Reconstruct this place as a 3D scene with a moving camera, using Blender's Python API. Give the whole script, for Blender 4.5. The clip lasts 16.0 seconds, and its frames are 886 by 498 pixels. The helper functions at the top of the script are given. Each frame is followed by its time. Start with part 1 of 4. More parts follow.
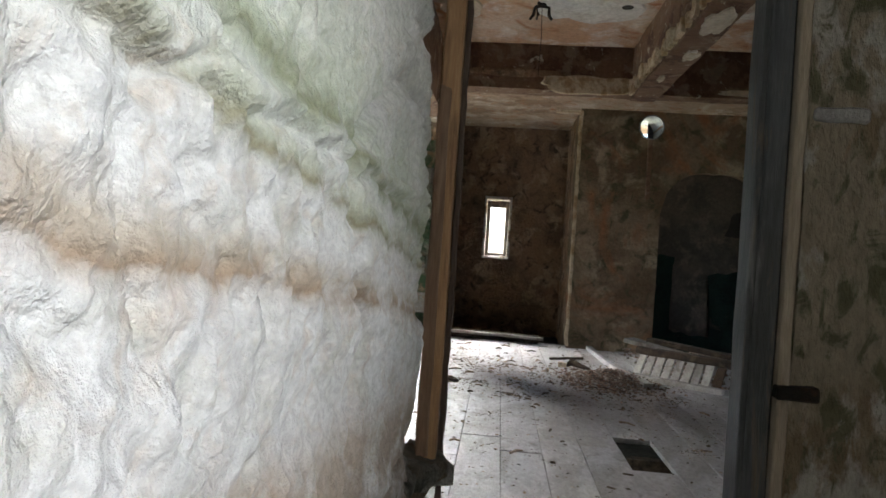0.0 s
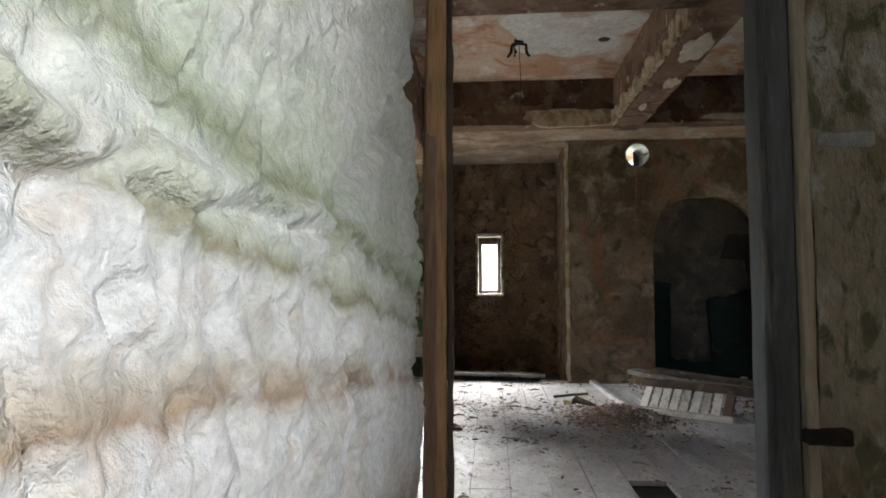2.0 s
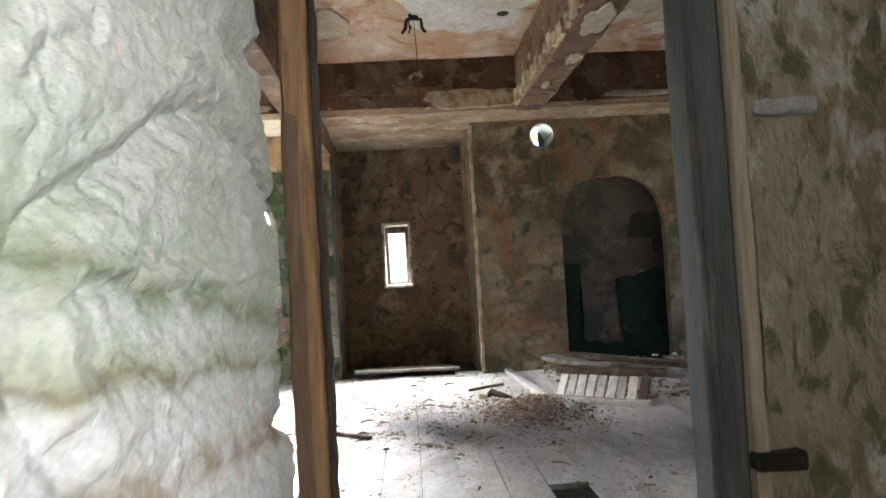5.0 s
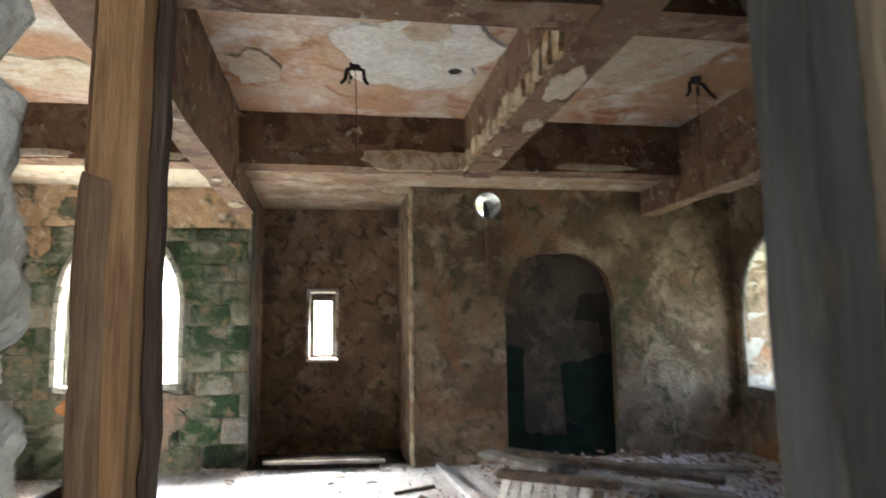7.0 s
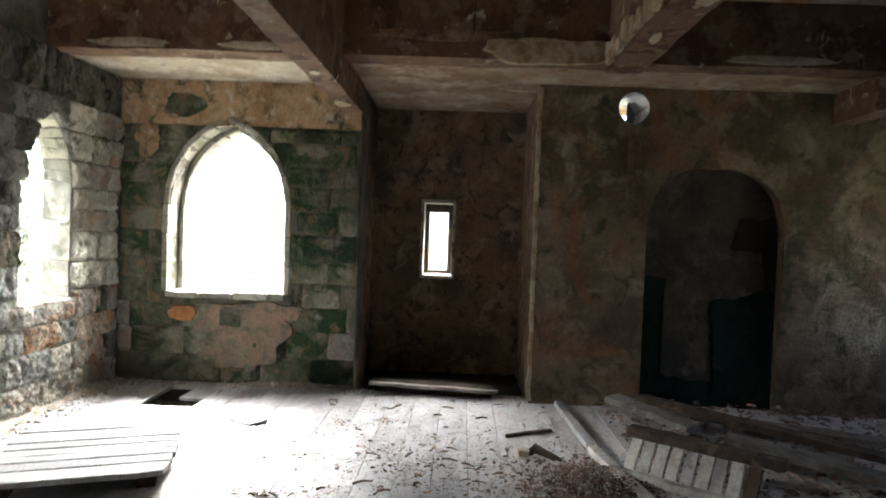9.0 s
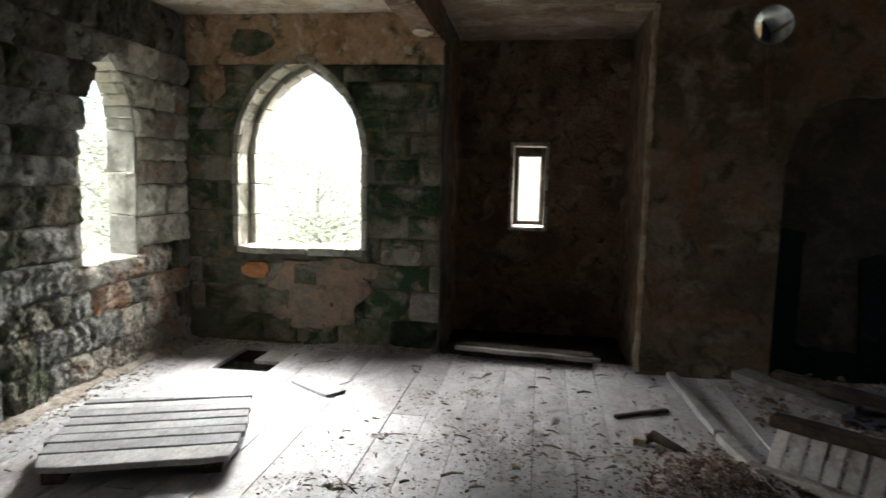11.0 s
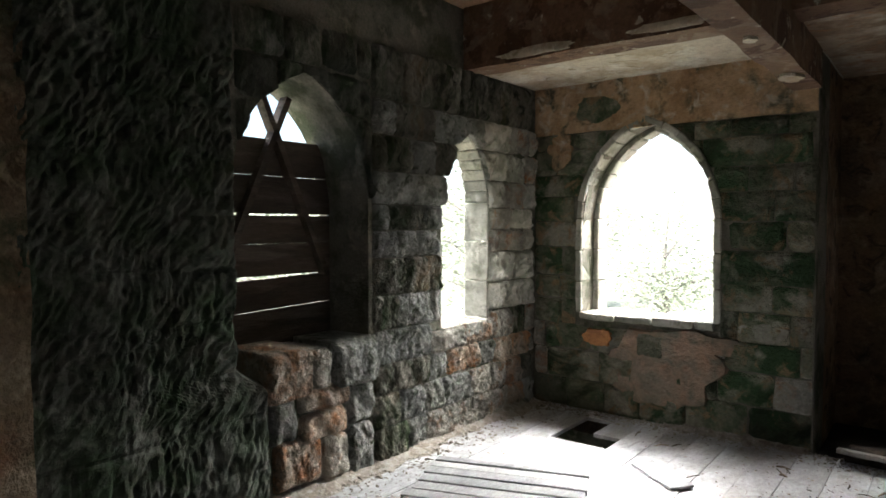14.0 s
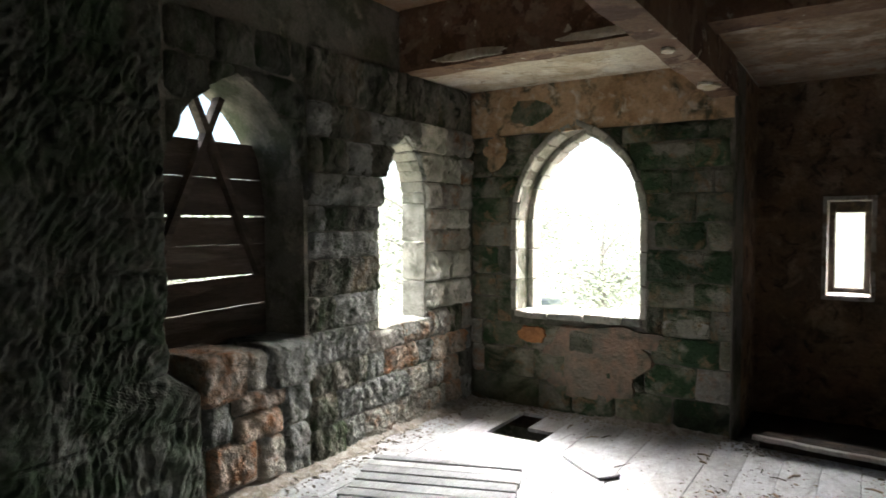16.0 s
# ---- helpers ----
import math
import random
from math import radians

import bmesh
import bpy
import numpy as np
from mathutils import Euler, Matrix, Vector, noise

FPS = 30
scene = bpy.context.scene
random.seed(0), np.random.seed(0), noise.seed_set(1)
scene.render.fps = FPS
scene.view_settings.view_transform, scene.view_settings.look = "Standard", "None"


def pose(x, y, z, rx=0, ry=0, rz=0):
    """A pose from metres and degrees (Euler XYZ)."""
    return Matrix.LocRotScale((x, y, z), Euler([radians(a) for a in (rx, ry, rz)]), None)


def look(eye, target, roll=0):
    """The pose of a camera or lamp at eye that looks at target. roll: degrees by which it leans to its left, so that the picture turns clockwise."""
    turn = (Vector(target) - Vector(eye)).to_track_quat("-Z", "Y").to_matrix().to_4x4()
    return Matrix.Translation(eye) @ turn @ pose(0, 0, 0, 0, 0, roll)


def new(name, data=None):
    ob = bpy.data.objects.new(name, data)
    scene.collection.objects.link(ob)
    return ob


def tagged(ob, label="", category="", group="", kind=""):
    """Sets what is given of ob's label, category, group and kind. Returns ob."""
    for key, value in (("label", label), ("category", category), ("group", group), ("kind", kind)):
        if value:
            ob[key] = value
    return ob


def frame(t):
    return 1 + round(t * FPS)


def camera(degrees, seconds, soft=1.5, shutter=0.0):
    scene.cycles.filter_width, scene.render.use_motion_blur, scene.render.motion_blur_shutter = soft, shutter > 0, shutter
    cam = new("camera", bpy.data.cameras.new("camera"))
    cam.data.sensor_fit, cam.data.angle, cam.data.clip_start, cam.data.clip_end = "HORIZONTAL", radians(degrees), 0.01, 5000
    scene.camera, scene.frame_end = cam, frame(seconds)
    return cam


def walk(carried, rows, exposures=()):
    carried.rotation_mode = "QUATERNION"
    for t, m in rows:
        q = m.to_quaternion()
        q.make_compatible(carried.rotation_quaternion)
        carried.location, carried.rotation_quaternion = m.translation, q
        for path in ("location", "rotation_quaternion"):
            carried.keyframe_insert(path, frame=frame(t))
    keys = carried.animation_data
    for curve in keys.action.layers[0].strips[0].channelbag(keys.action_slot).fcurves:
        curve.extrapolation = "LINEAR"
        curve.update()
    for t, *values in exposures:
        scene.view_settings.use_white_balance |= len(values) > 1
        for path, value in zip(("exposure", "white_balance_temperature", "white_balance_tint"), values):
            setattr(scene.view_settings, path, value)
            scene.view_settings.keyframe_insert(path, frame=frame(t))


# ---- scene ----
# Camera: seconds, x, y, z, yaw to the left, pitch up, lean to the left
PATH = [
    (0, 2.480, -7.818, 1.022, 4.99, 0.09, 3.88),
    (0.5, 2.470, -7.809, 1.029, 4.75, -0.35, 3.73),
    (1, 2.462, -7.782, 1.058, 4.67, 0.10, 2.93),
    (1.5, 2.484, -7.760, 1.065, 5.31, 1.56, 2.56),
    (2, 2.463, -7.712, 1.077, 4.37, 3.36, -0.10),
    (2.5, 2.483, -7.738, 1.056, 5.26, 4.96, 1.14),
    (3, 2.503, -7.754, 1.013, 4.12, 4.28, 2.63),
    (3.5, 2.515, -7.739, 0.997, 2.03, 1.90, 1.76),
    (5.8, 2.543, -7.137, 1.219, -4.52, 1.94, -4.60),
    (6, 2.544, -7.107, 1.226, -4.97, 2.95, -4.61),
    (6.5, 2.548, -6.916, 1.267, -11.09, 5.07, -1.12),
    (7, 2.581, -6.666, 1.336, -9.31, 6.85, -0.78),
    (7.4, 2.637, -6.498, 1.379, -4.39, 9.82, 0.06),
    (7.5, 2.654, -6.468, 1.389, -3.80, 10.15, -0.77),
    (7.8, 2.694, -6.374, 1.430, -1.55, 9.56, -2.62),
    (8, 2.706, -6.332, 1.443, -0.83, 8.08, -2.20),
    (8.2, 2.701, -6.267, 1.447, -0.31, 5.96, -1.36),
    (10.3, 2.563, -5.353, 1.473, 3.61, -6.81, 5.00),
    (10.5, 2.534, -5.326, 1.473, 5.10, -6.39, 2.48),
    (11, 2.547, -5.247, 1.479, 8.48, -6.56, 1.35),
    (11.5, 2.625, -5.086, 1.485, 23.93, -7.10, 5.12),
    (12, 2.566, -5.031, 1.516, 33.60, -6.76, 1.93),
    (12.5, 2.481, -5.069, 1.537, 35.19, -5.87, 0.67),
    (13, 2.460, -5.061, 1.555, 37.64, -4.96, 0.74),
    (13.5, 2.471, -5.060, 1.564, 38.09, -2.88, 0.04),
    (14, 2.491, -5.066, 1.578, 38.31, -2.23, 0.01),
    (14.5, 2.513, -5.080, 1.585, 37.60, -1.78, 0.05),
    (15, 2.516, -5.071, 1.592, 36.91, -1.69, 0.13),
    (15.5, 2.543, -5.068, 1.592, 36.07, -1.90, 0.09),
    (16, 2.572, -5.087, 1.596, 33.37, -2.38, -0.10),
]
cam = camera(68.49, 16.0, soft=1.6, shutter=0.5)


def eye_pose(x, y, z, yaw, pitch, lean):
    return pose(x, y, z, 0, 0, yaw) @ pose(0, 0, 0, 90 + pitch) @ pose(0, 0, 0, 0, 0, lean)


EXPOSURES = [(0, 2.72), (3.5, 2.95), (5.8, 4.1), (6.5, 4.05), (7, 3.85), (8.2, 3.05), (10.5, 1.65), (12, 1.13), (12.5, 1.1), (13.5, 1.4), (16, 1.6)]
walk(cam, [(r[0], eye_pose(*r[1:])) for r in PATH], EXPOSURES)

# ---- light: bright hazy daylight through the openings ----
world = bpy.data.worlds.new("world")
scene.world = world
world.use_nodes = True
wn = world.node_tree.nodes
sky = wn.new("ShaderNodeTexSky")
sky.sky_type = "NISHITA"
sky.sun_disc = False
sky.sun_elevation, sky.sun_rotation = radians(50), radians(180)
sky.dust_density, sky.air_density = 1.2, 1.0
wn["Background"].inputs[1].default_value = 0.15
world.node_tree.links.new(sky.outputs[0], wn["Background"].inputs[0])
sun = new("sun", bpy.data.lights.new("sun", "SUN"))
sun.data.energy, sun.data.angle, sun.data.color = 5.0, radians(3), (1.0, 0.95, 0.88)
sun.matrix_world = look((1.5, -11, 13), (0, 0, 0))


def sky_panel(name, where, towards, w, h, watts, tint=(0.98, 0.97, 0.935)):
    """An added area lamp, out of view, that stands in for sky light at an opening."""
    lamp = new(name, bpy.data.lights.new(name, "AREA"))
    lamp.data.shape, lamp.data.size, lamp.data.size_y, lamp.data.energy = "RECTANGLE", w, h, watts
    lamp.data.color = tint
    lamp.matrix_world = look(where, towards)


# added lamp in an assumed window, out of view behind the eye
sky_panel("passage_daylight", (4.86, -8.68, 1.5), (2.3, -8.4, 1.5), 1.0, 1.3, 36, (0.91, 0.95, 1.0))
# added lamps outside the windows, strengthened to light floor and walls
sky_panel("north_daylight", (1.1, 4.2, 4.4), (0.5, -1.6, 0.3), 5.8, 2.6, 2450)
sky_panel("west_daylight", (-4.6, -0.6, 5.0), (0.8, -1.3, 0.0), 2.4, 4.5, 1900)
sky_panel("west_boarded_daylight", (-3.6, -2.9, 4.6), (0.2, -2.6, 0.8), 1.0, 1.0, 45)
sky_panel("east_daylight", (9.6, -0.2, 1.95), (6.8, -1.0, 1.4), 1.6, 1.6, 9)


# ---- materials ----
def mat(name, cols, scale=3.0, fine=40.0, bump=0.4, bump_scale=14.0, rough=0.9, stretch=(1, 1, 1), edge=0.12, rand=0.0, metal=0.0, grain=0.35, gloss=0.25, relief=0.03, vary=0.25, strata=(), pieces=0.0):
    """Blotched surface: cols[0] the ground, the others laid over it in patches of falling size."""
    m = bpy.data.materials.new(name)
    m.use_nodes = True
    n, l = m.node_tree.nodes, m.node_tree.links
    b = n["Principled BSDF"]
    b.inputs["Roughness"].default_value, b.inputs["Metallic"].default_value = rough, metal
    b.inputs["Specular IOR Level"].default_value = gloss
    geo, mp = n.new("ShaderNodeNewGeometry"), n.new("ShaderNodeMapping")
    mp.inputs["Scale"].default_value = stretch
    l.new(geo.outputs["Position"], mp.inputs[0])
    vec = mp.outputs[0]
    info = n.new("ShaderNodeObjectInfo")
    if rand:
        add = n.new("ShaderNodeVectorMath")
        add.operation = "MULTIPLY_ADD"
        comb = n.new("ShaderNodeCombineXYZ")
        for i in range(3):
            l.new(info.outputs["Random"], comb.inputs[i])
        l.new(comb.outputs[0], add.inputs[0])
        add.inputs[1].default_value = (rand * 9, rand * 7, rand * 5)
        l.new(vec, add.inputs[2])
        vec = add.outputs[0]

    def noise_tex(s, detail, rough_=0.6, dist=0.0):
        t = n.new("ShaderNodeTexNoise")
        t.inputs["Scale"].default_value, t.inputs["Detail"].default_value = s, detail
        t.inputs["Roughness"].default_value, t.inputs["Distortion"].default_value = rough_, dist
        l.new(vec, t.inputs["Vector"])
        return t.outputs["Fac"]

    def ramp(src, a, z, ca=(0, 0, 0, 1), cz=(1, 1, 1, 1)):
        r = n.new("ShaderNodeValToRGB")
        r.color_ramp.elements[0].position, r.color_ramp.elements[1].position = a, z
        r.color_ramp.elements[0].color, r.color_ramp.elements[1].color = ca, cz
        l.new(src, r.inputs[0])
        return r.outputs[0]

    def mix(f, a, c, kind="MIX"):
        x = n.new("ShaderNodeMix")
        x.data_type, x.blend_type = "RGBA", kind
        for sock, v in ((x.inputs[0], f), (x.inputs[6], a), (x.inputs[7], c)):
            if isinstance(v, (int, float, tuple)):
                sock.default_value = v
            else:
                l.new(v, sock)
        return x.outputs[2]

    col = (*cols[0], 1.0)
    for i, entry in enumerate(cols[1:]):
        c, cover = entry
        s = scale * (1.0, 1.7, 3.1, 0.6, 2.3)[i % 5]
        t = noise_tex(s, 6, 0.62, 0.4 * i)
        mid = 0.5 + (0.5 - cover) * 0.38
        col = mix(ramp(t, mid - edge / 2, mid + edge / 2), col, (*c, 1.0))
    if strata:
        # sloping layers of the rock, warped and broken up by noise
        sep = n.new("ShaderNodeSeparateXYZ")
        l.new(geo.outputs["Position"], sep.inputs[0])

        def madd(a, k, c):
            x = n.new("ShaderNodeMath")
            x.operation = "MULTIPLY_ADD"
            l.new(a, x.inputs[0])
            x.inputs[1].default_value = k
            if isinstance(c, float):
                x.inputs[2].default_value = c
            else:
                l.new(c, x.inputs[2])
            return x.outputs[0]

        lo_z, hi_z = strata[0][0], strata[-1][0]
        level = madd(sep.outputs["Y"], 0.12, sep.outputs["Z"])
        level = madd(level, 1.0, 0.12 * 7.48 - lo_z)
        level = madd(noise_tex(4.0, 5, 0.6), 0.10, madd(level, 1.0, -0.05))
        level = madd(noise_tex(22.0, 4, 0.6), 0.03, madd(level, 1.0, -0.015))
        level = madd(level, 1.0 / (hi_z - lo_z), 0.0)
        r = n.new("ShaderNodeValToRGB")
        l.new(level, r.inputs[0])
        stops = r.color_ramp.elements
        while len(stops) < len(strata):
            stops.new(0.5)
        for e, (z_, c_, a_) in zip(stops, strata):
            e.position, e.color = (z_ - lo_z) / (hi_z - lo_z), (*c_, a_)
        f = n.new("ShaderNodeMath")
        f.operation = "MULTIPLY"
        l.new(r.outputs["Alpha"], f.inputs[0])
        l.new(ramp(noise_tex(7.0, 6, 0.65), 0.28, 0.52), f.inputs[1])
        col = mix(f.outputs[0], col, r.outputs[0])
    g = noise_tex(fine, 5, 0.7)
    lo = 1.0 - grain
    col = mix(1.0, col, ramp(g, 0.25, 0.75, (lo, lo, lo, 1), (1.15, 1.15, 1.15, 1)), "MULTIPLY")
    if rand:
        col = mix(1.0, col, ramp(info.outputs["Random"], 0, 1, (1 - vary, 1 - vary, 1 - vary, 1), (1 + vary * 0.8, 1 + vary * 0.75, 1 + vary * 0.6, 1)), "MULTIPLY")
    if pieces:
        col = mix(1.0, col, ramp(geo.outputs["Random Per Island"], 0.2, 1, (1, 1, 1, 1), (1 + pieces, 1 + pieces, 1 + pieces, 1)), "MULTIPLY")
    l.new(col, b.inputs["Base Color"])
    bp = n.new("ShaderNodeBump")
    bp.inputs["Strength"].default_value, bp.inputs["Distance"].default_value = bump, relief
    h = n.new("ShaderNodeMath")
    h.operation = "MULTIPLY_ADD"
    l.new(noise_tex(bump_scale * 4, 4, 0.7), h.inputs[0])
    h.inputs[1].default_value = 0.45
    l.new(noise_tex(bump_scale, 5, 0.6), h.inputs[2])
    l.new(h.outputs[0], bp.inputs["Height"])
    l.new(bp.outputs[0], b.inputs["Normal"])
    return m


M_STONE = mat("mossy_stone", [(0.26, 0.245, 0.205), ((0.065, 0.09, 0.045), 0.44), ((0.43, 0.41, 0.35), 0.36), ((0.045, 0.05, 0.035), 0.26), ((0.30, 0.22, 0.14), 0.2)], 2.4, 34, 1.0, 24, 0.95, stretch=(1, 1.5, 0.75), rand=0.22, edge=0.15, relief=0.09)
M_STONE_GREEN = mat("green_algae_stone", [(0.21, 0.215, 0.155), ((0.05, 0.10, 0.045), 0.48), ((0.36, 0.345, 0.28), 0.32), ((0.32, 0.23, 0.14), 0.26), ((0.04, 0.055, 0.03), 0.22)], 2.1, 34, 1.0, 18, 0.92, rand=0.1, edge=0.12, relief=0.06)
M_STONE_RED = mat("rust_spotted_sandstone", [(0.46, 0.36, 0.28), ((0.50, 0.24, 0.12), 0.42), ((0.56, 0.49, 0.41), 0.36), ((0.16, 0.15, 0.115), 0.24)], 5.0, 40, 1.0, 24, 0.95, rand=0.5, edge=0.18, relief=0.07)
M_PLASTER_GREY = mat("grey_lime_plaster", [(0.34, 0.32, 0.27), ((0.26, 0.25, 0.2), 0.4)], 7, 40, 0.6, 14, 0.92)
M_STONE_BARE = mat("bare_stone", [(0.44, 0.415, 0.36), ((0.26, 0.25, 0.22), 0.42), ((0.40, 0.20, 0.105), 0.2), ((0.52, 0.50, 0.45), 0.27)], 4.5, 40, 1.0, 24, 0.95, rand=0.5, edge=0.2, relief=0.06)
# darker copy of the mossy stone, for the dim far and upper wall
M_STONE_DIM = mat("shade_dimmed_mossy_stone", [(0.19, 0.185, 0.155), ((0.07, 0.10, 0.055), 0.48), ((0.28, 0.27, 0.24), 0.28), ((0.045, 0.055, 0.04), 0.25)], 2.2, 34, 1.0, 22, 0.95, stretch=(1, 1.5, 0.75), rand=0.25, edge=0.2, relief=0.09)
# mossy tones, all taken down by about half
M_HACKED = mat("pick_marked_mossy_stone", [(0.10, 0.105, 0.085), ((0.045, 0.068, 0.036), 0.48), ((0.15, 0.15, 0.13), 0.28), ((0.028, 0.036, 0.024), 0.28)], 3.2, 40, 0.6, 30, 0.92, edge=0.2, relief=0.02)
M_STONE_PALE = mat("pale_dressed_stone", [(0.50, 0.48, 0.43), ((0.30, 0.31, 0.26), 0.35), ((0.16, 0.17, 0.13), 0.18)], 5.0, 40, 0.6, 20, 0.92, rand=0.5, edge=0.2)
M_STONE_GREY = mat("tooled_grey_stone", [(0.40, 0.405, 0.385), ((0.24, 0.25, 0.215), 0.40), ((0.52, 0.51, 0.48), 0.34), ((0.10, 0.115, 0.08), 0.26)], 4.0, 40, 1.0, 26, 0.95, rand=0.4, edge=0.16, relief=0.07)
M_MORTAR = mat("old_mortar", [(0.20, 0.185, 0.155), ((0.09, 0.10, 0.065), 0.45), ((0.3, 0.27, 0.22), 0.2)], 3.0, 50, 0.9, 20, 0.98)
M_PLASTER = mat("stained_brown_plaster", [(0.25, 0.185, 0.125), ((0.16, 0.11, 0.07), 0.45), ((0.37, 0.30, 0.215), 0.3), ((0.10, 0.095, 0.055), 0.3), ((0.30, 0.15, 0.08), 0.22)], 1.6, 30, 0.7, 9, 0.92, edge=0.12, relief=0.05)
M_PLASTER_RED = mat("brick_red_plaster", [(0.26, 0.165, 0.105), ((0.155, 0.11, 0.075), 0.42), ((0.36, 0.26, 0.185), 0.32), ((0.08, 0.06, 0.042), 0.26)], 2.4, 30, 0.8, 8, 0.95, edge=0.12, relief=0.06)
# infill browns kept dark, close in tone to the green paint
M_INFILL = mat("dark_brown_infill", [(0.10, 0.082, 0.066), ((0.065, 0.056, 0.046), 0.45), ((0.14, 0.115, 0.09), 0.25)], 2.6, 30, 0.5, 9, 0.95)
M_PLASTER_OCHRE = mat("ochre_plaster", [(0.50, 0.34, 0.21), ((0.36, 0.22, 0.12), 0.4), ((0.10, 0.095, 0.06), 0.3), ((0.56, 0.48, 0.38), 0.25)], 2.6, 30, 0.5, 9, 0.92)
M_PLASTER_RUST = mat("orange_rust_plaster", [(0.48, 0.22, 0.09), ((0.36, 0.16, 0.07), 0.4)], 8, 40, 0.4, 14, 0.9)
M_PLASTER_PINK = mat("pinkish_plaster", [(0.27, 0.205, 0.155), ((0.22, 0.185, 0.145), 0.4), ((0.32, 0.20, 0.135), 0.36), ((0.12, 0.125, 0.09), 0.28)], 2.4, 40, 0.5, 12, 0.92, edge=0.25)
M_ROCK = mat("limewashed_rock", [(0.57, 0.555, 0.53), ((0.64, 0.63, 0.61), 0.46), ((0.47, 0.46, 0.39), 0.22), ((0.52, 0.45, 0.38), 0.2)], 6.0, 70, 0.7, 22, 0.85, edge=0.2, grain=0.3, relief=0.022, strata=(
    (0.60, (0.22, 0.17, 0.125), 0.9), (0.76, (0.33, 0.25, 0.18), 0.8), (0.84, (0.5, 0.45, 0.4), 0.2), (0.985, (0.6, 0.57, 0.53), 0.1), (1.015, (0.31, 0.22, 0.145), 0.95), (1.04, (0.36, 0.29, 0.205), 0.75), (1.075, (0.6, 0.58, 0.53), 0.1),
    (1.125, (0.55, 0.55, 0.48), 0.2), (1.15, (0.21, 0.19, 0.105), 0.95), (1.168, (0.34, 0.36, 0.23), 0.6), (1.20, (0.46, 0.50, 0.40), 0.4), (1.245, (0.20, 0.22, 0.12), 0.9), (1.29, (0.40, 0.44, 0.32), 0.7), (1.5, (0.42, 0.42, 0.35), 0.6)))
M_PEEL = mat("peeling_distemper", [(0.28, 0.245, 0.19), ((0.20, 0.155, 0.105), 0.38), ((0.40, 0.385, 0.355), 0.34), ((0.12, 0.12, 0.075), 0.33), ((0.27, 0.17, 0.10), 0.16)], 4.6, 34, 0.7, 12, 0.9, stretch=(1, 1, 0.5), edge=0.08)
M_CEIL = mat("rust_stained_ceiling_paint", [(0.48, 0.295, 0.185), ((0.53, 0.43, 0.34), 0.5), ((0.68, 0.65, 0.61), 0.30), ((0.36, 0.17, 0.085), 0.24)], 0.85, 26, 0.35, 7, 0.85, edge=0.13)
M_CEIL_WHITE = mat("chalky_white_distemper", [(0.62, 0.61, 0.58), ((0.54, 0.51, 0.46), 0.4), ((0.68, 0.67, 0.64), 0.3)], 3.0, 26, 0.3, 7, 0.85)
M_CEIL_CREAM = mat("beige_ceiling_paint", [(0.50, 0.41, 0.31), ((0.56, 0.50, 0.42), 0.4), ((0.42, 0.28, 0.18), 0.22)], 3.0, 26, 0.3, 7, 0.85)
M_SLAB = mat("flaking_cream_ceiling", [(0.58, 0.52, 0.42), ((0.44, 0.36, 0.26), 0.38), ((0.66, 0.63, 0.56), 0.3), ((0.30, 0.24, 0.16), 0.15)], 2.2, 26, 0.45, 9, 0.85)
# stained ceiling plaster, browner than the cream strip to carry its shade
M_SLAB_DIM = mat("shade_dimmed_stained_ceiling", [(0.42, 0.325, 0.24), ((0.27, 0.19, 0.13), 0.40), ((0.54, 0.46, 0.37), 0.32), ((0.36, 0.19, 0.10), 0.22)], 2.0, 26, 0.5, 9, 0.9)
M_BEAM = mat("brown_painted_beam", [(0.19, 0.115, 0.075), ((0.11, 0.06, 0.04), 0.4), ((0.24, 0.17, 0.125), 0.3), ((0.52, 0.47, 0.39), 0.1)], 3.0, 30, 0.35, 10, 0.75, edge=0.05)
M_LATH = mat("torn_cream_lath", [(0.60, 0.50, 0.36), ((0.40, 0.28, 0.17), 0.4)], 9, 40, 0.6, 20, 0.9)
M_FLOOR = mat("dusty_grey_boards", [(0.52, 0.52, 0.545), ((0.42, 0.415, 0.43), 0.40), ((0.60, 0.60, 0.615), 0.34), ((0.25, 0.235, 0.225), 0.17), ((0.36, 0.34, 0.33), 0.3)], 2.8, 46, 0.35, 26, 0.5, stretch=(1, 0.5, 1), rand=0.12, edge=0.16, gloss=0.4, vary=0.1)
# near-black colour that stands in for places no light reaches
M_DARK = mat("unlit_black", [(0.03, 0.027, 0.024), ((0.05, 0.045, 0.04), 0.4)], 3, 30, 0.4, 10, 1.0)
M_EARTH = mat("trodden_earth", [(0.12, 0.105, 0.09), ((0.07, 0.06, 0.05), 0.45), ((0.2, 0.18, 0.155), 0.25)], 5, 50, 0.9, 24, 1.0)
M_GREYWOOD = mat("weathered_grey_wood", [(0.44, 0.44, 0.45), ((0.30, 0.30, 0.31), 0.42), ((0.52, 0.52, 0.52), 0.25)], 3, 50, 0.45, 30, 0.8, stretch=(1.2, 0.5, 1), rand=0.7, edge=0.25)
M_WHITEWOOD = mat("chalky_white_wood", [(0.46, 0.45, 0.44), ((0.30, 0.28, 0.26), 0.4), ((0.2, 0.17, 0.14), 0.16)], 4, 50, 0.4, 30, 0.8, rand=0.5)
# old wood coloured down for the dark side of the room
M_DIMWOOD = mat("shade_dimmed_old_wood", [(0.20, 0.19, 0.18), ((0.12, 0.105, 0.09), 0.45), ((0.32, 0.31, 0.30), 0.22)], 4, 50, 0.5, 30, 0.85, rand=0.6)
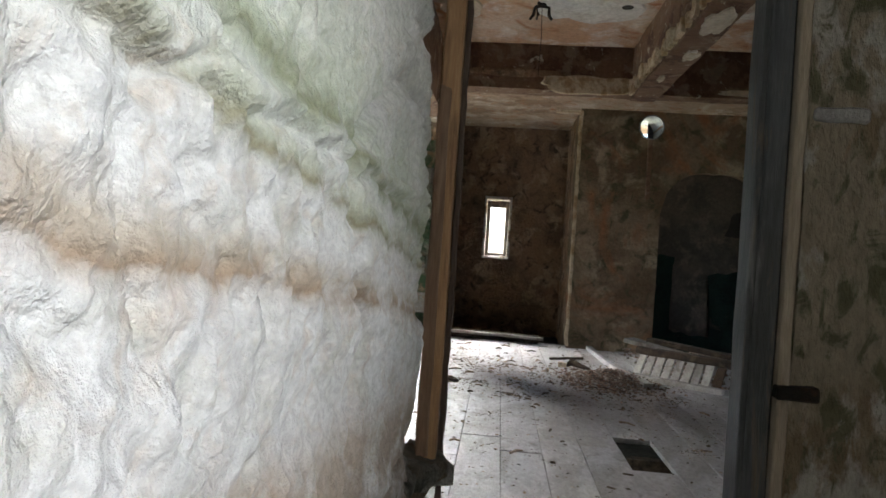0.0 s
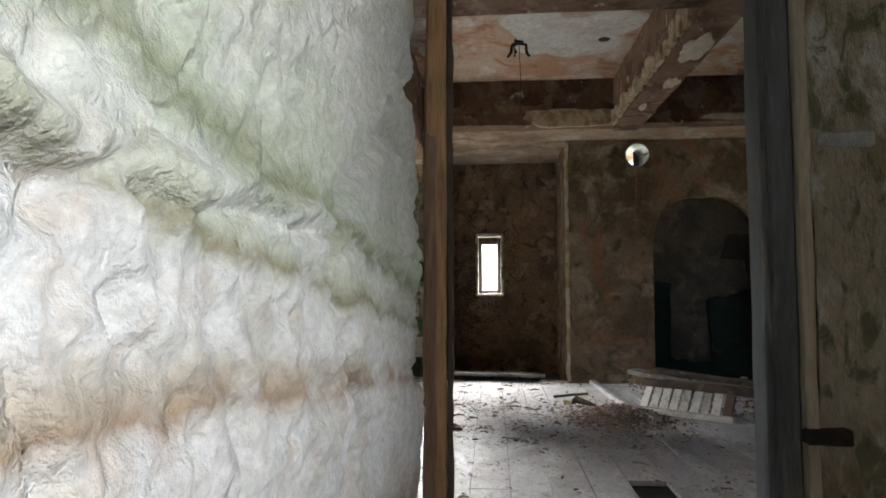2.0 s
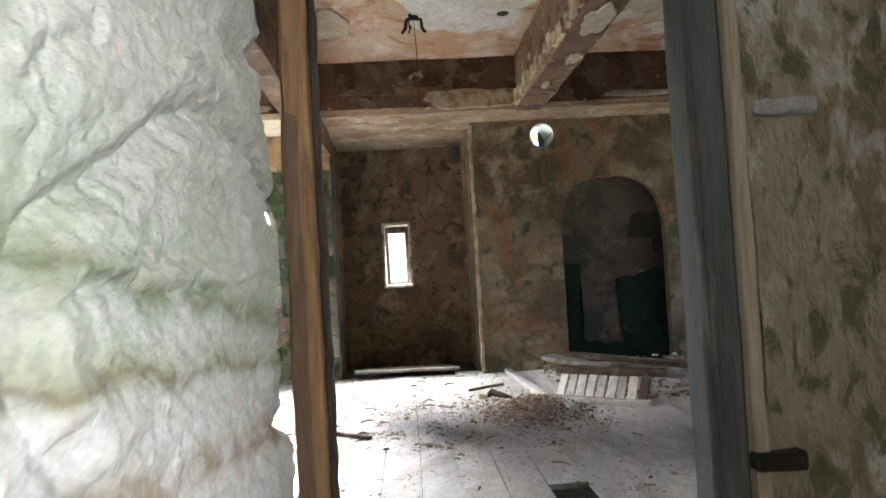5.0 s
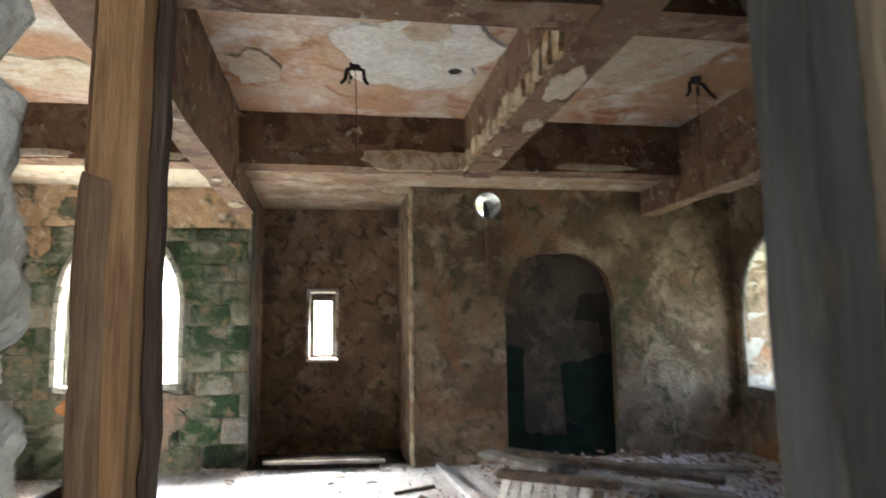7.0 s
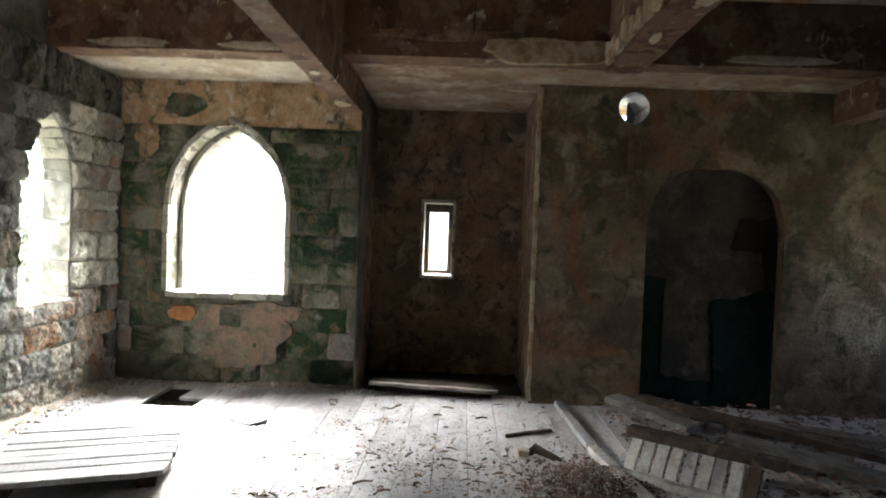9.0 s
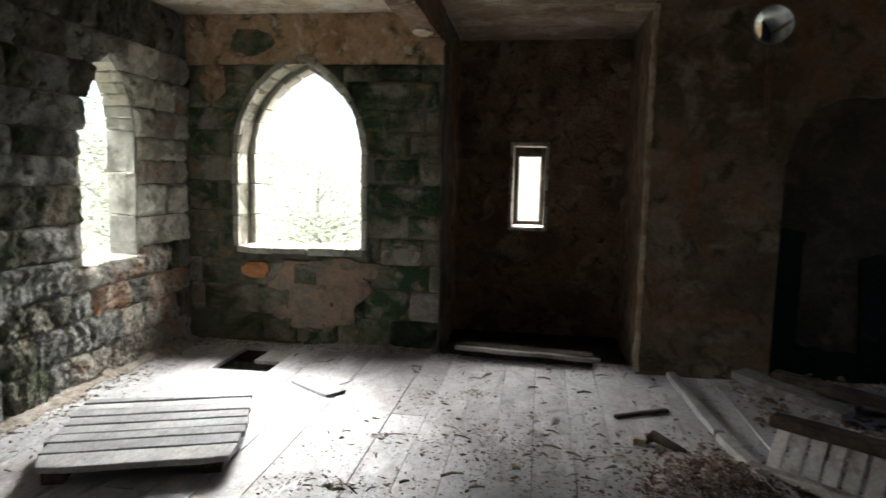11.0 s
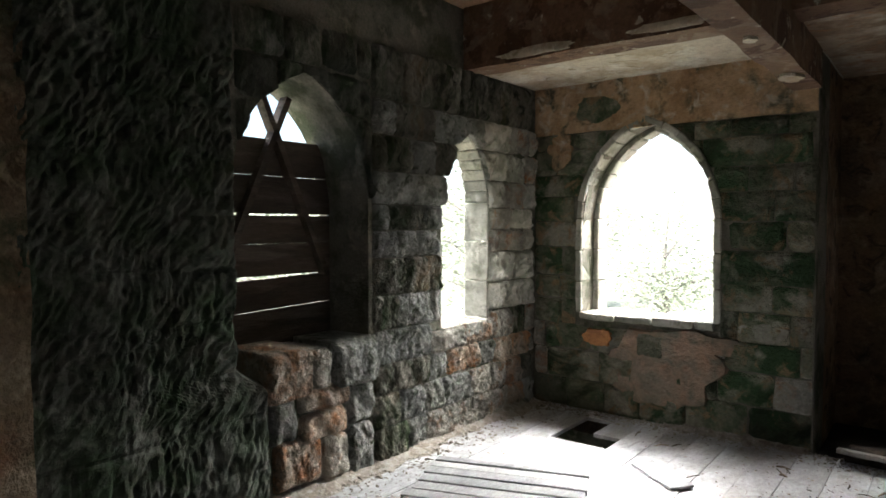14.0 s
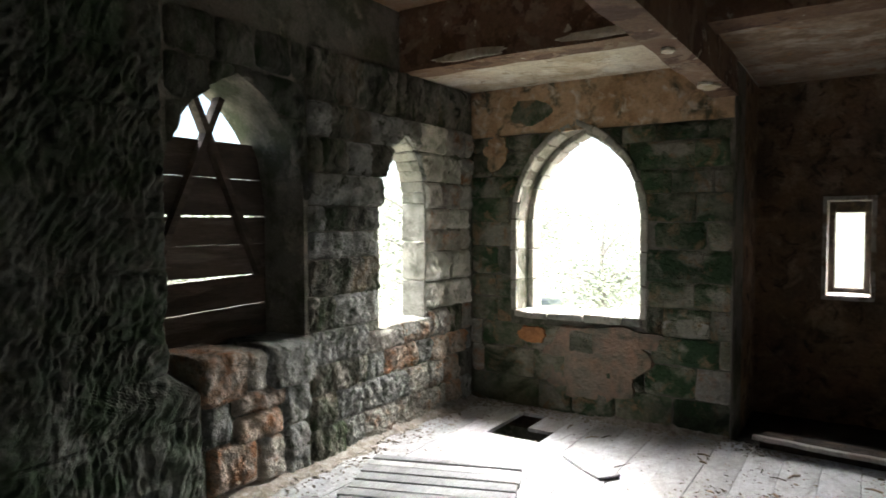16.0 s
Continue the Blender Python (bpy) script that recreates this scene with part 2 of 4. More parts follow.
M_DARKWOOD = mat("dark_rotten_wood", [(0.085, 0.06, 0.045), ((0.045, 0.035, 0.03), 0.45), ((0.15, 0.115, 0.085), 0.25)], 5, 60, 0.6, 30, 0.9, rand=0.6)
M_BOARDUP = mat("brown_boarding", [(0.10, 0.075, 0.06), ((0.065, 0.05, 0.04), 0.45), ((0.15, 0.12, 0.10), 0.3)], 3, 50, 0.4, 30, 0.85, stretch=(1, 0.3, 2), rand=0.7)
M_POST = mat("orange_brown_timber", [(0.42, 0.25, 0.125), ((0.34, 0.19, 0.09), 0.4), ((0.50, 0.32, 0.175), 0.3), ((0.20, 0.11, 0.06), 0.1)], 4, 50, 0.35, 26, 0.6, stretch=(2, 2, 0.18), edge=0.25)
M_POSTBROWN = mat("brown_stained_board", [(0.24, 0.15, 0.09), ((0.17, 0.10, 0.06), 0.4), ((0.31, 0.21, 0.135), 0.25)], 4, 50, 0.35, 26, 0.6, stretch=(2, 2, 0.18), edge=0.25)
M_POSTDARK = mat("dark_timber_side", [(0.07, 0.05, 0.04), ((0.12, 0.09, 0.07), 0.3)], 4, 50, 0.4, 26, 0.8, stretch=(2, 2, 0.2))
M_JAMB = mat("worn_slate_blue_paint", [(0.095, 0.105, 0.115), ((0.065, 0.07, 0.074), 0.4), ((0.17, 0.175, 0.18), 0.2), ((0.16, 0.13, 0.10), 0.15)], 4, 50, 0.3, 22, 0.55, stretch=(2, 2, 0.2))
M_STRIP = mat("bare_pine_strip", [(0.40, 0.34, 0.27), ((0.29, 0.235, 0.18), 0.35), ((0.50, 0.45, 0.38), 0.2)], 5, 50, 0.4, 22, 0.75, stretch=(2, 2, 0.2))
M_GREEN = mat("dark_green_paint", [(0.007, 0.024, 0.016), ((0.004, 0.012, 0.009), 0.4), ((0.04, 0.04, 0.03), 0.1)], 4, 40, 0.3, 14, 0.8)
M_IRON = mat("rusty_black_iron", [(0.025, 0.022, 0.02), ((0.07, 0.04, 0.025), 0.3)], 14, 60, 0.3, 40, 0.6, metal=0.4)
M_PIPE = mat("sooty_metal_pipe", [(0.32, 0.33, 0.35), ((0.12, 0.12, 0.13), 0.35)], 9, 50, 0.2, 20, 0.35, metal=0.7)
# flaking white that also gives the slit's reveals their lit look
M_LIT_REVEAL = mat("flaking_lit_reveal_white", [(0.58, 0.56, 0.52), ((0.25, 0.19, 0.14), 0.36)], 9, 50, 0.4, 26, 0.75)
M_SAND = mat("sandy_crumbs", [(0.40, 0.36, 0.31), ((0.28, 0.24, 0.195), 0.42), ((0.5, 0.47, 0.43), 0.25)], 14, 60, 0.5, 30, 0.95)
M_CRUMB = mat("plaster_crumbs", [(0.17, 0.14, 0.12), ((0.07, 0.05, 0.04), 0.5), ((0.42, 0.38, 0.34), 0.2), ((0.17, 0.08, 0.05), 0.28)], 14, 60, 0.5, 30, 0.95, pieces=1.6)
M_LITTER = mat("leaf_litter", [(0.10, 0.075, 0.055), ((0.06, 0.048, 0.038), 0.4), ((0.17, 0.14, 0.11), 0.25)], 12, 60, 0.3, 30, 0.95, pieces=3.2)
# leaf, bark and grass colours lifted to imitate haze and overexposure
M_LEAF = mat("glare_paled_leaves", [(0.42, 0.46, 0.35), ((0.36, 0.41, 0.29), 0.4), ((0.48, 0.50, 0.41), 0.3)], 3, 20, 0.1, 8, 0.7)
M_BARK = mat("glare_paled_bark", [(0.30, 0.28, 0.25), ((0.22, 0.20, 0.175), 0.4)], 6, 40, 0.6, 20, 0.95)
M_GRASS = mat("glare_paled_pasture", [(0.40, 0.41, 0.32), ((0.34, 0.36, 0.25), 0.4), ((0.46, 0.45, 0.36), 0.3)], 0.5, 8, 0.4, 4, 0.95)


# ---- mesh helpers ----
def mesh_of(name, verts, faces):
    me = bpy.data.meshes.new(name)
    me.from_pydata([tuple(v) for v in verts], [], faces)
    me.update()
    return me


def part(name, me, material, parent=None, label="", smooth=False):
    if isinstance(me, bmesh.types.BMesh):
        bm, me = me, bpy.data.meshes.new(name)
        bmesh.ops.recalc_face_normals(bm, faces=bm.faces)
        bm.to_mesh(me)
        bm.free()
    if not me.materials:
        me.materials.append(material)
    if smooth:
        for p in me.polygons:
            p.use_smooth = True
    ob = new(name, me)
    if parent:
        ob.parent = parent
    if label:
        tagged(ob, label)
    return ob


def thing(name, label, category, kind="", group="", at=None):
    ob = new(name)
    if at is not None:
        ob.matrix_world = at
        bpy.context.view_layer.update()
    return tagged(ob, label, category, group, kind)


def wob(p, s, amp, seed=0.0):
    q = Vector(p) * s + Vector((seed, seed * 1.7, seed * 0.6))
    return Vector((noise.noise(q), noise.noise(q + Vector((31, 7, 3))), noise.noise(q + Vector((5, 47, 19))))) * amp


def box(bm, lo, hi, m=None, step=None, amp=0.0, freq=4.0, bevel=0.0, seed=0.0):
    """A box between two corners; with step it is cut finely and its faces made uneven."""
    r = bmesh.ops.create_cube(bm, size=1.0)
    vs = r["verts"]
    c = (Vector(lo) + Vector(hi)) / 2
    d = Vector(hi) - Vector(lo)
    for v in vs:
        v.co = Vector((v.co.x * d.x, v.co.y * d.y, v.co.z * d.z)) + c
    if bevel:
        es = list({e for v in vs for e in v.link_edges})
        r2 = bmesh.ops.bevel(bm, geom=es, offset=bevel, segments=1, affect="EDGES")
        vs = list({v for f in r2["faces"] for v in f.verts} | {v for v in vs if v.is_valid})
    if step:
        for ax in range(3):
            k = int(d[ax] / step)
            for i in range(1, k + 1):
                pos = Vector(lo)
                pos[ax] = lo[ax] + d[ax] * i / (k + 1)
                nrm = Vector((0, 0, 0))
                nrm[ax] = 1
                geom = {v for v in vs if v.is_valid}
                fs = {f for v in geom for f in v.link_faces}
                es = {e for v in geom for e in v.link_edges}
                cut = bmesh.ops.bisect_plane(bm, geom=list(geom) + list(es) + list(fs), plane_co=pos, plane_no=nrm)
                vs = list(geom | {g for g in cut["geom_cut"] if isinstance(g, bmesh.types.BMVert)})
    if amp:
        for v in vs:
            v.co += wob(v.co, freq, amp, seed)
    if m is not None:
        for v in vs:
            v.co = m @ v.co
    return vs


def rough_box(name, lo, hi, material, parent=None, label="", m=None, step=None, amp=0.0, freq=4.0, bevel=0.0, seed=0.0):
    bm = bmesh.new()
    box(bm, lo, hi, m, step, amp, freq, bevel, seed)
    return part(name, bm, material, parent, label)


def rod(bm, pts, r, sides=8):
    """A bent rod through the points."""
    pts = [Vector(p) for p in pts]
    rings = []
    for i, p in enumerate(pts):
        d = (pts[min(i + 1, len(pts) - 1)] - pts[max(i - 1, 0)]).normalized()
        q = d.to_track_quat("Z", "Y")
        rr = r[i] if isinstance(r, (list, tuple)) else r
        rings.append([bm.verts.new(p + q @ Vector((math.cos(a) * rr, math.sin(a) * rr, 0))) for a in [2 * math.pi * k / sides for k in range(sides)]])
    for a, b in zip(rings, rings[1:]):
        for k in range(sides):
            bm.faces.new((a[k], a[(k + 1) % sides], b[(k + 1) % sides], b[k]))
    bm.faces.new(rings[0][::-1])
    bm.faces.new(rings[-1])


# ---- pointed arches and pierced walls ----
class Arch:
    def __init__(self, s0, s1, sill, spring, apex):
        self.s0, self.s1, self.sill, self.spring, self.apex = s0, s1, sill, spring, apex
        half, h = (s1 - s0) / 2, apex - spring
        self.mid, self.r = (s0 + s1) / 2, (half * half + h * h) / (2 * half) if h > 0 else 0

    def z(self, s):
        if self.apex <= self.spring:
            return self.apex
        u = self.mid - abs(s - self.mid) - self.s0
        return self.spring + math.sqrt(max(0.0, self.r ** 2 - (self.r - u) ** 2))

    def outline(self, grow, n=7):
        """Points along jamb, arch and jamb, pushed outwards by grow."""
        pts = [(self.s0 - grow, self.sill + (self.spring - self.sill) * i / 3) for i in range(3)]
        top = math.acos(max(-1, min(1, (self.r - (self.mid - self.s0)) / self.r)))
        left = [(self.s0 + self.r - (self.r + grow) * math.cos(top * i / n), self.spring + (self.r + grow) * math.sin(top * i / n)) for i in range(n + 1)]
        left[-1] = (self.mid, left[-1][1])
        pts += left
        return pts + [(2 * self.mid - s, z) for s, z in pts[-2::-1]]


def pierced(place, s0, s1, z0, z1, depth, holes):
    """A wall from s0 to s1, depth thick, with holes cut through it. place(s, d, z): d counts from the face into the wall."""
    cuts = {s0, s1}
    for a in holes:
        cuts |= {a.s0 + (a.s1 - a.s0) * i / 20 for i in range(21)}
    cuts = sorted(cuts)
    verts, faces = [], []

    def quad(*ps):
        verts.extend(place(*p) for p in ps)
        k = len(verts)
        faces.append((k - 4, k - 3, k - 2, k - 1))

    for a, b in zip(cuts, cuts[1:]):
        hole = next((h for h in holes if h.s0 - 1e-6 <= a and b <= h.s1 + 1e-6), None)
        spans = [(z0, z0, z1, z1)] if hole is None else [(z0, z0, hole.sill, hole.sill), (hole.z(a), hole.z(b), z1, z1)]
        for la, lb, ua, ub in spans:
            if max(ua - la, ub - lb) < 1e-4:
                continue
            quad((a, 0, la), (b, 0, lb), (b, 0, ub), (a, 0, ua))
            quad((b, depth, lb), (a, depth, la), (a, depth, ua), (b, depth, ub))
            quad((a, 0, ua), (b, 0, ub), (b, depth, ub), (a, depth, ua))
            quad((b, 0, lb), (a, 0, la), (a, depth, la), (b, depth, lb))
    for s in (s0, s1):
        quad((s, 0, z0), (s, depth, z0), (s, depth, z1), (s, 0, z1))
    for h in holes:
        for s in (h.s0, h.s1):
            quad((s, 0, h.sill), (s, depth, h.sill), (s, depth, max(h.spring, h.z(s))), (s, 0, max(h.spring, h.z(s))))
    bm = bmesh.new()
    bm.from_mesh(mesh_of("tmp", verts, faces))
    bmesh.ops.remove_doubles(bm, verts=bm.verts, dist=1e-4)
    return bm


def tooling(s, z):
    """Slanting pick strokes hacked over a stone face, 0 to 1 deep."""
    wave = 0.07 * noise.noise(Vector((s * 3.1, z * 3.1, 4)))
    u, v = s - z * 0.5 + wave, z + s * 0.5
    a = noise.noise(Vector((u * 19, v * 10, 2))) + 0.7 * noise.noise(Vector((u * 40, v * 20, 8)))
    return max(0.0, 0.35 + a) * (0.7 + 0.6 * noise.noise(Vector((s * 2.5, z * 2.5, 6))))


def clear(s, z, holes):
    """Moves a point of a stone out of an arched opening, along the shorter way."""
    for o in holes:
        if o.s0 < s < o.s1 and o.sill < z < o.z(s):
            up = o.z(s) - z
            half = (o.s1 - o.s0) / 2
            if z > o.spring:
                half = o.r and max(0.0, math.sqrt(max(0.0, o.r ** 2 - (z - o.spring) ** 2)) - (o.r - half))
            side = half - abs(s - o.mid)
            if z > o.spring and up < side:
                z = o.z(s)
            else:
                s = o.mid + math.copysign(half, s - o.mid)
    return s, z


def stone_mesh(name, place, a, b, lo, hi, proud, back, seed, nx=8, nz=6, rough=0.016, wear=0.022, hack=0.0, holes=()):
    """A rough-hewn block: an uneven face with worn edges, and four sides going back into the wall."""
    verts, faces = [], []
    for j in range(nz + 1):
        for i in range(nx + 1):
            u, v = i / nx, j / nz
            s, z = a + (b - a) * u, lo + (hi - lo) * v
            rim = min(u, 1 - u) * (b - a), min(v, 1 - v) * (hi - lo)
            worn = sum(max(0.0, 1 - r / 0.035) ** 2 for r in rim) * wear
            q = Vector((s * 9, z * 9, seed))
            d = -proud + worn + noise.noise(q * 0.8) * rough + noise.noise(Vector((s * 27 + z * 9, z * 15, seed))) * rough * 0.5
            d += hack * tooling(s, z)
            ds, dz = noise.noise(Vector((s * 5, z * 5, seed + 9))) * 0.012, noise.noise(Vector((s * 5, z * 5, seed + 19))) * 0.012
            s, z = clear(s, z, holes)
            verts.append(place(s + ds, d, z + dz))
    w = nx + 1
    for j in range(nz):
        for i in range(nx):
            k = j * w + i
            faces.append((k, k + 1, k + w + 1, k + w))
    rim = [i for i in range(w)] + [w * j + nx for j in range(1, nz + 1)] + [w * nz + i for i in range(nx - 1, -1, -1)] + [w * j for j in range(nz - 1, 0, -1)]
    k0 = len(verts)
    for r in rim:
        j, i = divmod(r, w)
        s, z = clear(a + (b - a) * i / nx, lo + (hi - lo) * j / nz, holes)
        verts.append(place(s, back, z))
    m = len(rim)
    for i in range(m):
        faces.append((rim[(i + 1) % m], rim[i], k0 + i, k0 + (i + 1) % m))
    me = mesh_of(name, verts, faces)
    return me


def lay_stones(parent, place, s0, s1, z0, z1, holes, pick, rng, course=(0.24, 0.34), length=(0.28, 0.62), rough=0.016, keep=0.0, wear=0.022, proud=0.028, cell=0.045, hack=0.0):
    z = z0
    while z < z1 - 0.08:
        h = min(rng.uniform(*course), z1 - z)
        if z1 - z - h < 0.12:
            h = z1 - z
        s = s0 + rng.uniform(-0.2, 0.0)
        while s < s1:
            ln = rng.uniform(*length)
            a, b = max(s, s0), min(s + ln, s1)
            s += ln
            pieces = [(a, b, z, z + h)]
            for o in holes:
                rest = []
                for pa, pb, lo, hi in pieces:
                    zm = lo + (hi - lo) * 0.5
                    if pb <= o.s0 - keep or pa >= o.s1 + keep or zm < o.sill or zm > o.apex + keep:
                        if zm < o.sill and hi > o.sill and pb > o.s0 and pa < o.s1:
                            hi = o.sill
                        rest.append((pa, pb, lo, hi))
                        continue
                    if not keep:
                        zm = max(zm, min(hi, o.apex - 0.01))
                    half = next((abs(k / 40 * (o.mid - o.s0) - (o.mid - o.s0)) for k in range(41) if o.z(o.s0 + k / 40 * (o.mid - o.s0)) >= zm), 0.0) if zm > o.spring else (o.s1 - o.s0) / 2
                    half += keep
                    if pa < o.mid - half - 0.06:
                        rest.append((pa, min(pb, o.mid - half), lo, hi))
                    if pb > o.mid + half + 0.06:
                        rest.append((max(pa, o.mid + half), pb, lo, hi))
                pieces = rest
            for pa, pb, lo, hi in pieces:
                if pb - pa < 0.05 or hi - lo < 0.05:
                    continue
                g = 0.004
                me = stone_mesh("stone", place, pa + g, pb - g, lo + g, hi - g, proud + rng.uniform(-0.012, 0.016), 0.02, rng.uniform(0, 90), max(5, int((pb - pa) / cell)), max(4, int((hi - lo) / cell)), rough=rough, wear=wear, hack=hack, holes=() if keep else holes)
                part("stone", me, pick((pa + pb) / 2, (lo + hi) / 2, rng), parent)
        z += h


def arch_ring(parent, place, o, width, d0, d1, material, rng, inset=0.0, n=7):
    """The dressed stones that line an opening, from depth d0 to d1."""
    inner, outer = o.outline(-inset, n), o.outline(width - inset, n)
    count = len(inner) - 1
    for i in range(count):
        (sa, za), (sb, zb) = inner[i], inner[i + 1]
        (ta, ya), (tb, yb) = outer[i], outer[i + 1]
        cx, cz = (sa + sb + ta + tb) / 4, (za + zb + ya + yb) / 4
        j = rng.uniform(-0.008, 0.008)
        quad = [(cx + (s - cx) * 0.975, cz + (z - cz) * 0.975) for s, z in ((sa, za), (sb, zb), (tb, yb), (ta, ya))]
        bm = bmesh.new()
        f = [bm.verts.new(place(s, d0 + j, z)) for s, z in quad]
        k = [bm.verts.new(place(s, d1, z)) for s, z in quad]
        bm.faces.new(f)
        bm.faces.new(k[::-1])
        for q in range(4):
            bm.faces.new((f[q], f[(q + 1) % 4], k[(q + 1) % 4], k[q]))
        bmesh.ops.recalc_face_normals(bm, faces=bm.faces)
        bmesh.ops.bevel(bm, geom=list(bm.edges), offset=0.008, segments=1, affect="EDGES")
        bmesh.ops.subdivide_edges(bm, edges=[e for e in bm.edges if e.calc_length() > 0.12], cuts=2)
        for v in bm.verts:
            v.co += wob(v.co, 11, 0.011, i * 3.1)
        part("voussoir" if za >= o.spring - 0.01 and zb >= o.spring - 0.01 else "jamb_stone", bm, material, parent)


rng = random.Random(7)
TOP = 3.2          # underside of the main ceiling
LOW = 2.75         # underside of the low ceiling along the window wall

WIN_A = Arch(0.0, 1.07, 0.82, 1.62, 2.38)
WIN_B = Arch(-1.33, -0.72, 0.80, 1.75, 2.27)
WIN_C = Arch(-3.10, -2.08, 0.58, 1.72, 2.45)
WIN_D = Arch(-1.50, -0.42, 0.68, 1.45, 2.20)
SLIT = Arch(2.26, 2.58, 0.98, 1.775, 1.775)
NICHE = Arch(4.26, 5.43, -0.02, 1.60, 2.08)


def on_left(s, d, z):
    return Vector((-0.48 - d, s, z))


def on_front(s, d, z):
    return Vector((s, d, z))


def on_alcove(s, d, z):
    return Vector((s, 1.1 + d, z))


def on_hearth(s, d, z):
    return Vector((s, -0.25 + d, z))


def on_right(s, d, z):
    return Vector((6.8 + d, s, z))


def setting(name, bm, material, label):
    return tagged(part(name, bm, material), label, "wall" if "wall" in name else name.split("_")[0], "", "structure")


# ---- walls ----
west = pierced(on_left, -6.1, 0.42, -0.4, TOP, 0.47, [WIN_B, WIN_C])
for v in west.verts:
    # the second window widens outwards
    if v.co.x < -0.9 and WIN_B.s0 < v.co.y < WIN_B.s1 + 0.01:
        v.co.y = WIN_B.s0 + (v.co.y - WIN_B.s0) * 1.95
wall_west = setting("wall_west", west, M_MORTAR, "thick damp stone wall with two pointed window openings")
wall_north = setting("wall_north", pierced(on_front, -0.47, 1.74, -0.4, TOP, 0.42, [WIN_A]), M_MORTAR, "mossy coursed stone wall with a pointed window opening")
wall_alcove = setting("wall_alcove", pierced(on_alcove, 1.5, 3.6, -0.4, TOP, 0.4, [SLIT]), M_PLASTER_RED, "sooty reddish plaster wall with a narrow slit window")
PIPE = Arch(3.97, 4.23, 2.44, 2.571, 2.70)
bm = pierced(on_hearth, 3.31, 7.27, -0.4, TOP, 0.5, [PIPE, NICHE])
wall_hearth = setting("wall_hearth", bm, M_PLASTER, "stained brown plaster wall with a blocked arched doorway")
wall_east = setting("wall_east", pierced(on_right, -6.1, -0.25, -0.4, TOP, 0.47, [WIN_D]), M_PLASTER, "stained plaster wall with a pointed window opening")
for nm, lo, hi in (("wall_alcove_west", (1.5, 0.42, -0.4), (1.738, 1.098, TOP)), ("wall_alcove_east", (3.312, 0.25, -0.4), (3.6, 1.098, TOP))):
    bm = bmesh.new()
    box(bm, lo, hi, None, 0.25, 0.008)
    setting(nm, bm, M_PLASTER_RED, "sooty plaster side of the slit window alcove")

# ---- ceilings and beams ----
bm = bmesh.new()
box(bm, (-0.95, -6.1, TOP), (7.3, 1.5, TOP + 0.15), None, 0.35, 0.012, 1.7)
tagged(part("ceiling", bm, M_CEIL), "rust-stained peeling orange and white plaster ceiling", "ceiling", "", "structure")
bm = bmesh.new()
box(bm, (-0.47, -0.84, LOW), (1.745, 1.09, LOW + 0.12), None, 0.3, 0.012, 2.5)
tagged(part("ceiling_low", bm, M_SLAB), "flaking cream plaster on the low ceiling strip", "ceiling", "", "structure")
# same strip over the alcove, its colour dimmed for shade
bm = bmesh.new()
box(bm, (1.75, -0.84, LOW), (7.2, 1.09, LOW + 0.12), None, 0.3, 0.012, 2.5)
tagged(part("ceiling_low_east", bm, M_SLAB_DIM), "stained plaster, browned in place of shade, on the low ceiling strip", "ceiling", "", "structure")


def beam(lo, hi, label, seed):
    ob = rough_box("ceiling_beam", lo, hi, M_BEAM, None, "", None, 0.22, 0.014, 5, 0.0, seed)
    return tagged(ob, label, "beam", "ceiling beams", "structure")


beam((-0.46, -1.08, 2.735), (6.79, -0.835, TOP + 0.05), "brown-painted cross beam with flaking plaster underneath", 1)
beam((-0.46, -4.15, 2.70), (6.79, -3.9, TOP + 0.05), "dark brown cross beam under the ceiling", 2)
beam((1.58, -5.88, 2.49), (1.755, -0.01, TOP + 0.04), "dark brown beam running to the window wall", 3)
beam((3.70, -5.88, 2.68), (3.95, -1.0, TOP + 0.04), "dark brown beam with torn cream plaster edge", 4)
beam((5.78, -5.88, 2.49), (5.95, -0.26, TOP + 0.04), "dark brown beam running to the doorway wall", 5)

# ---- partition with the doorway, and the passage before it ----
def setting_box(name, lo, hi, material, label, step=0.3, amp=0.012, freq=3.0):
    bm = bmesh.new()
    box(bm, lo, hi, None, step, amp, freq)
    return setting(name, bm, material, label)


setting_box("wall_partition_east", (3.288, -5.97, -0.1), (7.27, -5.78, TOP), M_PEEL, "peeling distempered partition wall beside the doorway", 0.12, 0.014, 5)
setting_box("wall_partition_west", (-0.95, -5.97, -0.1), (1.98, -5.78, TOP), M_PEEL, "peeling distempered partition wall")
setting_box("wall_partition_top", (1.97, -5.965, 2.3), (3.36, -5.785, TOP), M_PEEL, "wall over the doorway")


def rise(j):
    """Heights of the rock wall's mesh, closest where it passes the eye."""
    return -0.4 + 1.1 * j / 40 if j < 40 else 0.7 + 0.9 * (j - 40) / 150 if j < 190 else 1.6 + 1.2 * (j - 190) / 40


